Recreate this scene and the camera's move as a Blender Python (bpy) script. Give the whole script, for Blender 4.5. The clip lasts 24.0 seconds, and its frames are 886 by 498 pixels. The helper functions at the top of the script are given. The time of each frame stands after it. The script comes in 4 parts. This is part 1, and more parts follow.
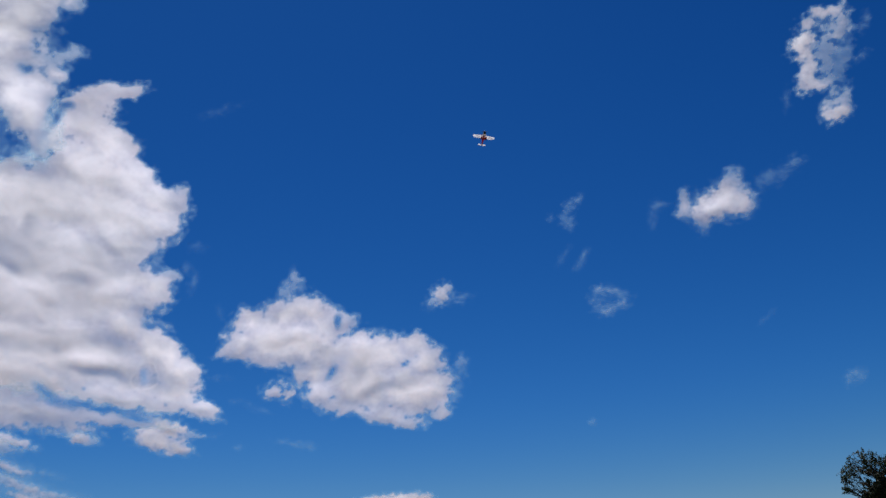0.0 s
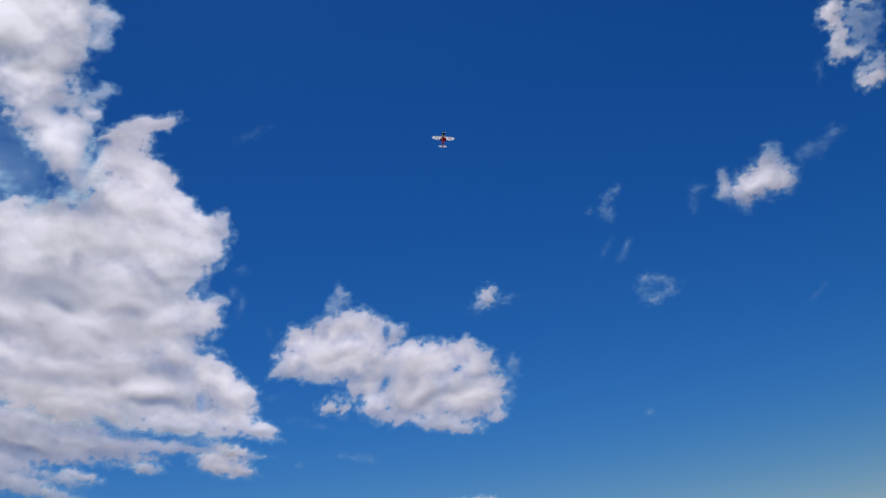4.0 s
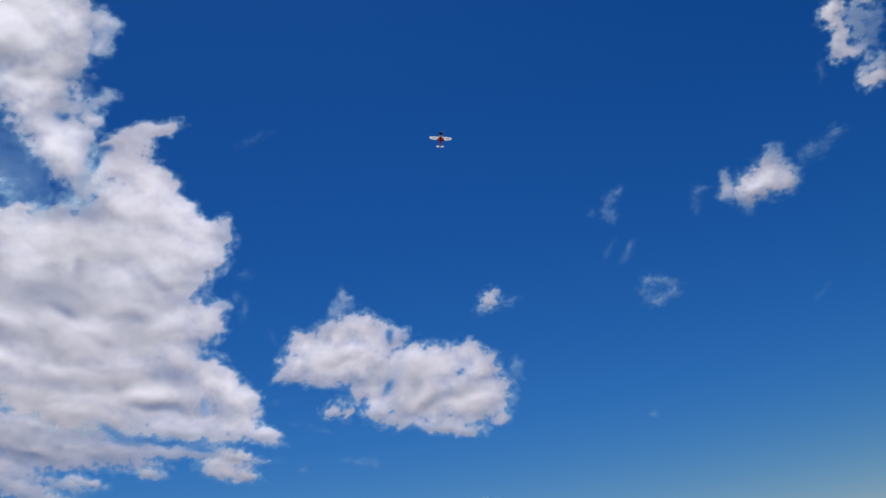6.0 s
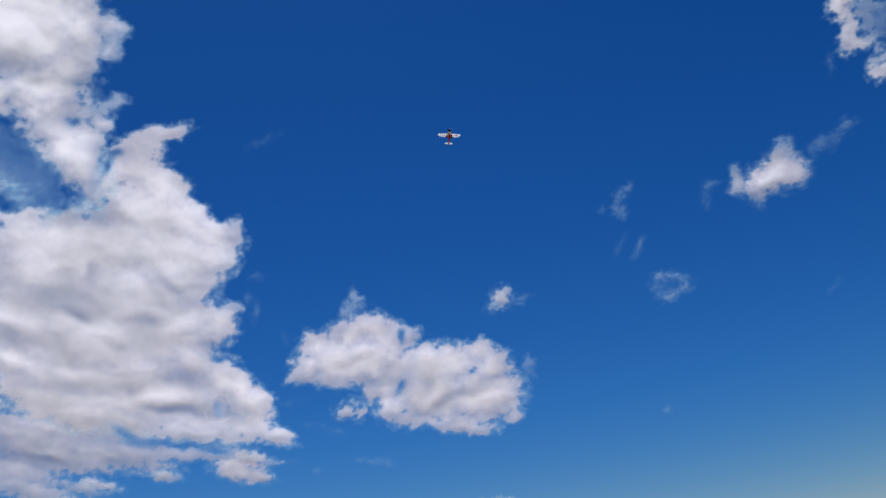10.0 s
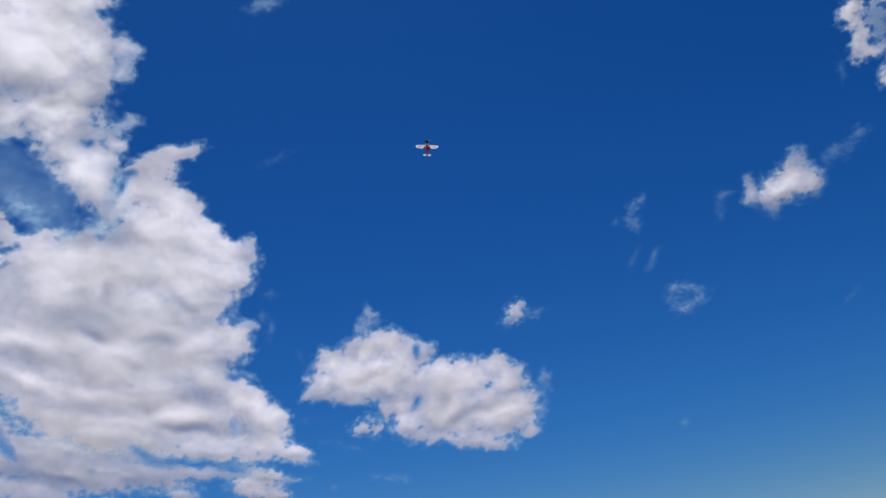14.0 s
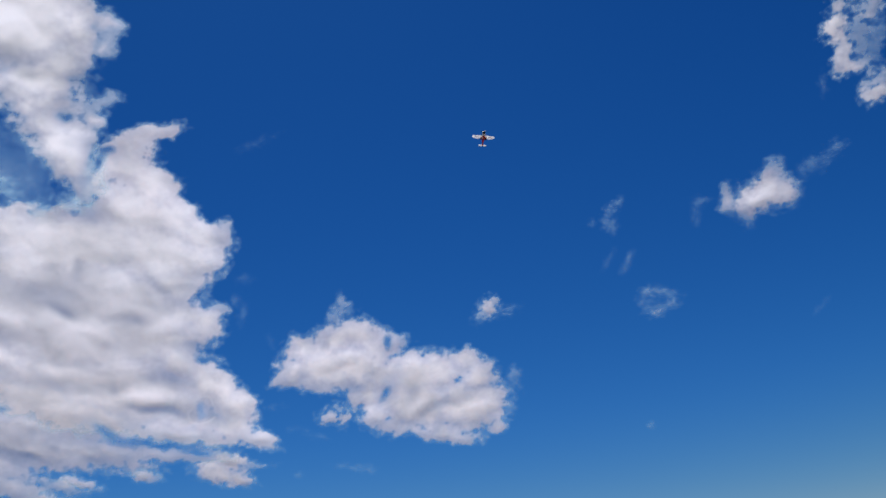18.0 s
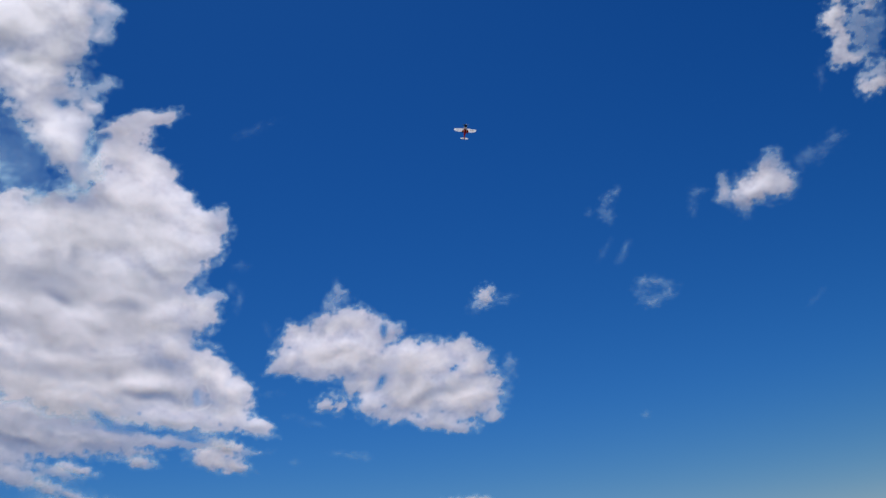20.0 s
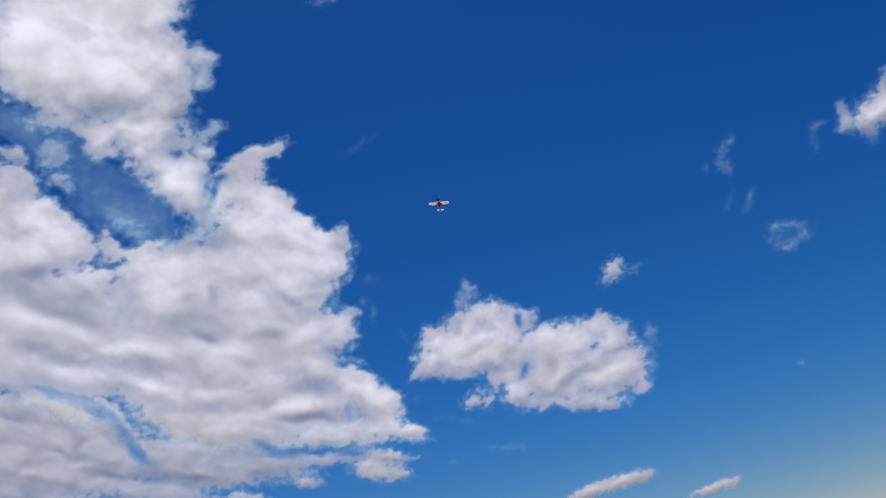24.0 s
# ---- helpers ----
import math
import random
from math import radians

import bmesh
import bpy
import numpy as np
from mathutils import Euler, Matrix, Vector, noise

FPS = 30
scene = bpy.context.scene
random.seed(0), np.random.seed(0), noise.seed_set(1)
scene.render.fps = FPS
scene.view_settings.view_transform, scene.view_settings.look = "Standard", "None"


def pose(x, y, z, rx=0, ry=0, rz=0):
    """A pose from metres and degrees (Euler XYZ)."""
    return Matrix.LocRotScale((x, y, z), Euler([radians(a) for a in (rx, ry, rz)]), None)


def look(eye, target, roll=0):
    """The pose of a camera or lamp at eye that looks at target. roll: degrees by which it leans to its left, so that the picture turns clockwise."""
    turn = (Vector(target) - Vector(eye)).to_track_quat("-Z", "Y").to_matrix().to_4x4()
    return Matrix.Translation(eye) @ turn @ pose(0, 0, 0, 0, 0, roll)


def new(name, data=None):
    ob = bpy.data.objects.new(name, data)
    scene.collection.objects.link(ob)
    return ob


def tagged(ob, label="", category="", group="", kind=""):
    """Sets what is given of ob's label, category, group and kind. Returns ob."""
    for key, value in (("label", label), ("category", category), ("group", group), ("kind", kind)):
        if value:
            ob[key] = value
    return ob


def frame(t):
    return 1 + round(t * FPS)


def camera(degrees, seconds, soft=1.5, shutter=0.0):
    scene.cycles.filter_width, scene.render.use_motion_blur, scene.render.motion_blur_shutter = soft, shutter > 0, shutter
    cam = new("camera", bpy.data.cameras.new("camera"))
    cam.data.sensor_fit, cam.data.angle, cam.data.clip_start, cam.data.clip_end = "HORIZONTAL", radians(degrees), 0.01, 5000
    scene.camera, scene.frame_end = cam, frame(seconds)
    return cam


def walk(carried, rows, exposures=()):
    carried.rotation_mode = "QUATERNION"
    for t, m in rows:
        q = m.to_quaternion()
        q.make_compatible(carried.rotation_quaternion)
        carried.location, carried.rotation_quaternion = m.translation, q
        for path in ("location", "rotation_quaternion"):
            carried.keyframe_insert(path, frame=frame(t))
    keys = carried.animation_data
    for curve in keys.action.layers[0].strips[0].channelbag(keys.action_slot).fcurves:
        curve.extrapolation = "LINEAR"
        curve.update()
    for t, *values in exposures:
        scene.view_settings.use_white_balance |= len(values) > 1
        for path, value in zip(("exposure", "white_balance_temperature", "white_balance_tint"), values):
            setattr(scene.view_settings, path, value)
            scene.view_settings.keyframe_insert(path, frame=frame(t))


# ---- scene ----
EYE = 1.65
CAMERA_ROWS = [
    (0.0, -1.27, -0.35, 114.28, 4.30, -1.62),
    (0.5, -1.01, -0.11, 114.63, 5.30, -0.73),
    (1.0, -0.59, -0.24, 114.58, 6.36, 0.30),
    (1.5, -0.27, -0.31, 114.88, 7.10, 1.72),
    (2.0, -0.12, -0.20, 114.82, 7.42, 2.11),
    (2.5, -0.04, -0.32, 115.39, 7.80, 2.96),
    (4.5, -0.07, -0.02, 114.92, 7.83, 2.72),
    (5.0, 0.03, 0.01, 115.27, 8.58, 3.23),
    (5.5, 0.02, 0.02, 115.21, 8.48, 3.50),
    (6.0, 0.00, 0.02, 115.23, 8.13, 3.12),
    (6.5, 0.09, 0.09, 115.69, 8.06, 3.44),
    (7.0, 0.17, 0.15, 115.94, 9.17, 4.86),
    (7.5, 0.18, 0.03, 115.63, 9.12, 4.90),
    (8.0, 0.19, -0.09, 115.25, 8.62, 4.57),
    (8.5, 0.15, -0.12, 115.28, 8.61, 4.11),
    (9.0, 0.12, -0.15, 114.91, 8.97, 4.15),
    (9.5, 0.06, -0.04, 114.91, 8.95, 4.32),
    (10.0, -0.00, 0.08, 115.30, 8.60, 4.05),
    (10.5, -0.04, 0.26, 116.03, 8.26, 3.49),
    (12.5, 0.18, 0.42, 116.37, 8.68, 4.69),
    (13.0, 0.36, 0.31, 116.11, 8.73, 5.03),
    (13.5, 0.44, 0.34, 116.01, 8.53, 5.04),
    (14.0, 0.53, 0.37, 116.38, 9.07, 5.21),
    (14.5, 0.59, 0.35, 116.39, 9.90, 6.44),
    (15.0, 0.66, 0.33, 116.29, 9.61, 6.42),
    (15.5, 0.48, 0.29, 115.99, 8.82, 5.68),
    (16.0, 0.29, 0.25, 115.62, 8.46, 4.73),
    (16.5, -0.02, 0.37, 115.38, 7.74, 3.80),
    (17.0, -0.33, 0.49, 115.69, 7.47, 3.28),
    (17.5, -0.68, 0.32, 115.66, 7.39, 2.91),
    (19.5, -0.58, -0.15, 115.10, 6.89, 2.21),
    (20.0, -0.42, 0.04, 114.88, 6.95, 2.30),
    (20.5, -0.34, 0.11, 115.36, 6.95, 2.53),
    (21.0, -0.26, 0.18, 115.58, 7.35, 3.04),
    (21.5, -0.25, 0.21, 115.31, 7.11, 3.09),
    (22.0, -0.23, 0.25, 115.42, 7.31, 3.21),
    (22.5, -0.04, 0.07, 115.90, 8.68, 4.32),
    (23.0, 0.44, -0.39, 115.73, 9.76, 5.62),
    (23.5, 1.29, -0.90, 115.96, 11.04, 8.75),
    (24.0, 2.16, -1.79, 116.14, 12.55, 13.27),
]
cam = camera(50.0, 24.0)
walk(cam, [(t, pose(x, y, EYE, rx, ry, rz)) for t, x, y, rx, ry, rz in CAMERA_ROWS])

# ---- sky and sun ----
SUN_AZ, SUN_EL, SUN_POWER = -12.0, 68.0, 3.42
SKY_POWER, SKY_TINT, SKY_GAMMA = 0.142, (0.0104, 0.0645, 0.130), (3.4, 2.05, 1.7)
HAZE_TINT = (1.55, 1.05, 0.77)
EXPOSURE = 0.0

world = bpy.data.worlds.new("sky")
scene.world = world
world.use_nodes = True
wn, wl = world.node_tree.nodes, world.node_tree.links
wn.clear()
sky = wn.new("ShaderNodeTexSky")
sky.sky_type, sky.sun_disc = "NISHITA", False
sky.sun_elevation, sky.sun_rotation = radians(SUN_EL), radians(SUN_AZ)
sky.altitude, sky.air_density, sky.dust_density, sky.ozone_density = 100, 1.0, 0.22, 4.0
split, joined = wn.new("ShaderNodeSeparateColor"), wn.new("ShaderNodeCombineColor")
wl.new(sky.outputs[0], split.inputs[0])
for k in range(3):
    toning = wn.new("ShaderNodeMath")
    toning.operation = "POWER"
    toning.inputs[1].default_value = SKY_GAMMA[k]
    wl.new(split.outputs[k], toning.inputs[0])
    wl.new(toning.outputs[0], joined.inputs[k])
tint = wn.new("ShaderNodeMix")
tint.data_type, tint.blend_type = "RGBA", "MULTIPLY"
tint.inputs["Factor"].default_value = 1.0
tint.inputs[7].default_value = (*SKY_TINT, 1)
# haze low over the land: warmer and duller towards the horizon
way = wn.new("ShaderNodeTexCoord")
height = wn.new("ShaderNodeSeparateXYZ")
wl.new(way.outputs["Generated"], height.inputs[0])
low = wn.new("ShaderNodeMapRange")
low.interpolation_type = "SMOOTHSTEP"
low.inputs["From Min"].default_value, low.inputs["From Max"].default_value = 0.27, 0.05
wl.new(height.outputs["Z"], low.inputs["Value"])
haze = wn.new("ShaderNodeMix")
haze.data_type, haze.blend_type = "RGBA", "MULTIPLY"
haze.inputs[7].default_value = (*HAZE_TINT, 1)
wl.new(low.outputs[0], haze.inputs["Factor"])
bg = wn.new("ShaderNodeBackground")
bg.inputs["Strength"].default_value = SKY_POWER
wout = wn.new("ShaderNodeOutputWorld")
wl.new(joined.outputs[0], tint.inputs[6])
wl.new(tint.outputs[2], haze.inputs[6])
wl.new(haze.outputs[2], bg.inputs[0])
wl.new(bg.outputs[0], wout.inputs[0])
scene.view_settings.exposure = EXPOSURE

lamp = bpy.data.lights.new("sun", "SUN")
lamp.energy, lamp.angle, lamp.color = SUN_POWER, radians(0.53), (1.0, 0.968, 0.982)
sun = new("sun", lamp)
a, e = radians(SUN_AZ), radians(SUN_EL)
SUN_WAY = Vector((math.sin(a) * math.cos(e), math.cos(a) * math.cos(e), math.sin(e)))
sun.matrix_world = look(SUN_WAY * 50 + Vector((0, 0, 20)), (0, 0, 20))


# ---- materials ----
def material(name):
    m = bpy.data.materials.new(name)
    m.use_nodes = True
    m.node_tree.nodes.clear()
    nt = m.node_tree
    out = nt.nodes.new("ShaderNodeOutputMaterial")
    return m, nt.nodes, nt.links, out


def speckled(name, dark, light, scale, rough=0.6, bump=0.15, through_light=0.0, coords="Object", detail=6.0):
    """A principled surface with two scales of variation, and some light shining through thin foam or leaves."""
    m, n, l, out = material(name)
    tc = n.new("ShaderNodeTexCoord")
    big, fine = n.new("ShaderNodeTexNoise"), n.new("ShaderNodeTexNoise")
    for node, s in ((big, scale), (fine, scale * 9.0)):
        node.inputs["Scale"].default_value = s
        node.inputs["Detail"].default_value = detail
        l.new(tc.outputs[coords], node.inputs["Vector"])
    both = n.new("ShaderNodeMath")
    both.operation = "MULTIPLY_ADD"
    both.inputs[1].default_value, both.inputs[2].default_value = 0.5, 0.0
    l.new(fine.outputs["Fac"], both.inputs[0])
    add = n.new("ShaderNodeMath")
    add.operation = "MULTIPLY_ADD"
    add.inputs[1].default_value = 0.5
    l.new(big.outputs["Fac"], add.inputs[0])
    l.new(both.outputs[0], add.inputs[2])
    ramp = n.new("ShaderNodeValToRGB")
    ramp.color_ramp.elements[0].position, ramp.color_ramp.elements[1].position = 0.35, 0.65
    ramp.color_ramp.elements[0].color, ramp.color_ramp.elements[1].color = (*dark, 1), (*light, 1)
    l.new(add.outputs[0], ramp.inputs[0])
    b = n.new("ShaderNodeBsdfPrincipled")
    b.inputs["Roughness"].default_value = rough
    l.new(ramp.outputs[0], b.inputs["Base Color"])
    bp = n.new("ShaderNodeBump")
    bp.inputs["Strength"].default_value = bump
    bp.inputs["Distance"].default_value = 0.02
    l.new(fine.outputs["Fac"], bp.inputs["Height"])
    l.new(bp.outputs[0], b.inputs["Normal"])
    if through_light:
        tr = n.new("ShaderNodeBsdfTranslucent")
        l.new(ramp.outputs[0], tr.inputs["Color"])
        mix = n.new("ShaderNodeMixShader")
        mix.inputs[0].default_value = through_light
        l.new(b.outputs[0], mix.inputs[1])
        l.new(tr.outputs[0], mix.inputs[2])
        l.new(mix.outputs[0], out.inputs[0])
    else:
        l.new(b.outputs[0], out.inputs[0])
    return m


def cloud_material():
    """White vapour: lets light through, thins out towards the rim by the mesh's density, with fine tatters from noise."""
    m, n, l, out = material("cloud_vapour")
    dens = n.new("ShaderNodeAttribute")
    dens.attribute_name = "vapour"
    body = n.new("ShaderNodeAttribute")
    body.attribute_name = "solid"
    tc = n.new("ShaderNodeTexCoord")
    noi = n.new("ShaderNodeTexNoise")
    noi.inputs["Scale"].default_value, noi.inputs["Detail"].default_value, noi.inputs["Roughness"].default_value = 0.035, 5.0, 0.56
    noi.inputs["Distortion"].default_value = 0.4
    l.new(tc.outputs["Object"], noi.inputs["Vector"])
    fine = n.new("ShaderNodeTexNoise")
    fine.inputs["Scale"].default_value, fine.inputs["Detail"].default_value, fine.inputs["Roughness"].default_value = 0.16, 4.0, 0.6
    l.new(tc.outputs["Object"], fine.inputs["Vector"])

    def sums(kind, a_, b_, c_=None):
        m_ = n.new("ShaderNodeMath")
        m_.operation = kind
        for k, val in enumerate((a_, b_, c_)):
            if isinstance(val, (int, float)):
                m_.inputs[k].default_value = val
            elif val is not None:
                l.new(val, m_.inputs[k])
        return m_.outputs[0]

    # tatters: coarse and fine, wilder where the vapour is thin
    coarse = sums("MULTIPLY_ADD", noi.outputs["Fac"], 0.8, -0.40)
    wild = sums("MULTIPLY_ADD", body.outputs["Fac"], -0.65, 1.05)
    tatter = sums("MULTIPLY", sums("MULTIPLY_ADD", fine.outputs["Fac"], 0.34, sums("ADD", coarse, -0.17)), wild)
    add = sums("ADD", dens.outputs["Fac"], tatter)
    ramp = n.new("ShaderNodeMapRange")
    ramp.inputs["From Min"].default_value, ramp.inputs["From Max"].default_value = -0.3, 0.95
    l.new(add, ramp.inputs["Value"])
    fade = sums("POWER", ramp.outputs[0], 1.6)
    alpha = n.new("ShaderNodeMath")
    alpha.operation = "MULTIPLY"
    # thin vapour is patchy
    patch = n.new("ShaderNodeMapRange")
    patch.interpolation_type = "SMOOTHSTEP"
    patch.inputs["From Min"].default_value, patch.inputs["From Max"].default_value = 0.36, 0.62
    patch.inputs["To Min"].default_value, patch.inputs["To Max"].default_value = -0.66, 0.22
    l.new(noi.outputs["Fac"], patch.inputs["Value"])
    thinness = sums("MAXIMUM", sums("SUBTRACT", 0.46, body.outputs["Fac"]), 0.0)
    veil = sums("MULTIPLY", body.outputs["Fac"], sums("MULTIPLY_ADD", patch.outputs[0], sums("MINIMUM", sums("MULTIPLY", thinness, 2.8), 0.95), 1.0))
    l.new(fade, alpha.inputs[0])
    l.new(veil, alpha.inputs[1])
    alpha.use_clamp = True
    dif, tra = n.new("ShaderNodeBsdfDiffuse"), n.new("ShaderNodeBsdfTranslucent")
    # sky blue is painted into thin vapour's colour; thick vapour stays white
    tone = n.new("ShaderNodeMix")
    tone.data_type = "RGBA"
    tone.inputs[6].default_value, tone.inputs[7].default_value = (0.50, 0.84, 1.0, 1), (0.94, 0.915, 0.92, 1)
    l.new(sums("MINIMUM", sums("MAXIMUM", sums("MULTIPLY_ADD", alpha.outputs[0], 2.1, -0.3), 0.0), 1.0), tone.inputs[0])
    # bluish diffuse white paints skylight into the greyed parts of the cloud
    dif.inputs["Color"].default_value = (0.74, 0.86, 1.0, 1)
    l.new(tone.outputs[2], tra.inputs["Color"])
    mix = n.new("ShaderNodeMixShader")
    # cloud shade is painted in by an attribute: greyer spots get less translucence
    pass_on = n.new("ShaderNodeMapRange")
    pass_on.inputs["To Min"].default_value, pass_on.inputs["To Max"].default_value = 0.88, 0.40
    shade_attr = n.new("ShaderNodeAttribute")
    shade_attr.attribute_name = "toning"
    l.new(shade_attr.outputs["Fac"], pass_on.inputs["Value"])
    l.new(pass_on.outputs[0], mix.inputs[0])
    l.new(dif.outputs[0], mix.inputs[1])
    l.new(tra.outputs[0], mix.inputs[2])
    clear = n.new("ShaderNodeBsdfTransparent")
    see = n.new("ShaderNodeMixShader")
    l.new(alpha.outputs[0], see.inputs[0])
    l.new(clear.outputs[0], see.inputs[1])
    l.new(mix.outputs[0], see.inputs[2])
    l.new(see.outputs[0], out.inputs[0])
    return m


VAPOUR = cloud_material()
GRASS = speckled("meadow_grass", (0.035, 0.06, 0.018), (0.09, 0.12, 0.04), 0.12, 0.9, 0.4)
BARK = speckled("grey_brown_bark", (0.03, 0.024, 0.018), (0.09, 0.07, 0.05), 3.0, 0.9, 0.6)
LEAF = speckled("young_leaf", (0.040, 0.062, 0.030), (0.085, 0.120, 0.060), 1.2, 0.6, 0.1, 0.2)
DARK_LEAF = speckled("dense_dark_leaf", (0.012, 0.022, 0.010), (0.035, 0.045, 0.02), 1.2, 0.7, 0.1, 0.1)
WHITE_FOAM = speckled("white_foam", (0.84, 0.84, 0.85), (0.92, 0.92, 0.93), 30.0, 0.45, 0.05, 0.85)
RED_FOAM = speckled("red_painted_foam", (0.62, 0.03, 0.03), (0.76, 0.05, 0.045), 30.0, 0.4, 0.05, 0.65)
BLUE_FOAM = speckled("dark_blue_painted_foam", (0.012, 0.018, 0.06), (0.02, 0.03, 0.10), 30.0, 0.35, 0.05)
BLACK_PLASTIC = speckled("black_plastic", (0.012, 0.012, 0.014), (0.025, 0.025, 0.028), 40.0, 0.4, 0.05)
RED_PRINT = speckled("faded_red_print", (0.45, 0.09, 0.08), (0.55, 0.13, 0.11), 40.0, 0.5, 0.03, 0.3)


# ---- mesh helpers ----
def part(name, bm, mat, parent=None, label=""):
    me = bpy.data.meshes.new(name)
    bm.to_mesh(me)
    bm.free()
    for p in me.polygons:
        p.use_smooth = True
    me.materials.append(mat)
    ob = new(name, me)
    if parent is not None:
        ob.parent = parent
    if label:
        tagged(ob, label)
    return ob


_rng = np.random.default_rng(7)
_PERM = _rng.permutation(512)
_ANG = _rng.uniform(0, 2 * np.pi, 512)


def perlin(x, y):
    xi, yi = np.floor(x).astype(int), np.floor(y).astype(int)
    xf, yf = x - xi, y - yi
    sx, sy = xf * xf * xf * (xf * (6 * xf - 15) + 10), yf * yf * yf * (yf * (6 * yf - 15) + 10)

    def corner(i, j):
        g = _ANG[_PERM[(_PERM[(xi + i) % 512] + yi + j) % 512]]
        return np.cos(g) * (xf - i) + np.sin(g) * (yf - j)

    top = corner(0, 0) + sx * (corner(1, 0) - corner(0, 0))
    low = corner(0, 1) + sx * (corner(1, 1) - corner(0, 1))
    return (top + sy * (low - top)) * 1.5


def fbm(x, y, octaves, gain=0.5):
    total, amp = np.zeros_like(x), 1.0
    for k in range(octaves):
        total += amp * perlin(x * 2 ** k + 17.3 * k, y * 2 ** k - 9.1 * k)
        amp *= gain
    return total


def lumps(x, y):
    """Rounded heaps with soft hollows between them, about one a unit."""
    xi, yi = np.floor(x).astype(int), np.floor(y).astype(int)
    total = np.zeros_like(x)
    for i in (-1, 0, 1):
        for j in (-1, 0, 1):
            k = _PERM[(_PERM[(xi + i) % 512] + yi + j) % 512]
            px, py = xi + i + 0.5 + 0.42 * np.cos(_ANG[k]), yi + j + 0.5 + 0.42 * np.sin(_ANG[k] * 3)
            total += np.exp(-4.5 * ((x - px) ** 2 + (y - py) ** 2))
    return np.log(total + 1e-9) / 4.5


# ---- clouds ----
CEILING = 900.0
RELIEF, BILLOW, SWELL = 0.10, 0.26, 0.10


def table(groups):
    return np.array([(*p, 1.0)[:6] for g in groups for p in g], float).reshape(-1, 6)


def soften(a, cells):
    """A field blurred over so many cells."""
    taps = np.arange(-int(3 * cells), int(3 * cells) + 1)
    weights = np.exp(-0.5 * (taps / cells) ** 2)
    weights /= weights.sum()
    for axis in (0, 1):
        wide = np.pad(a, [(len(taps) // 2,) * 2 if k == axis else (0, 0) for k in (0, 1)], mode="edge")
        a = sum(w * np.take(wide, np.arange(a.shape[axis]) + k, axis=axis) for k, w in enumerate(weights))
    return a


def smooth(x):
    x = np.clip(x, 0, 1)
    return x * x * (3 - 2 * x)


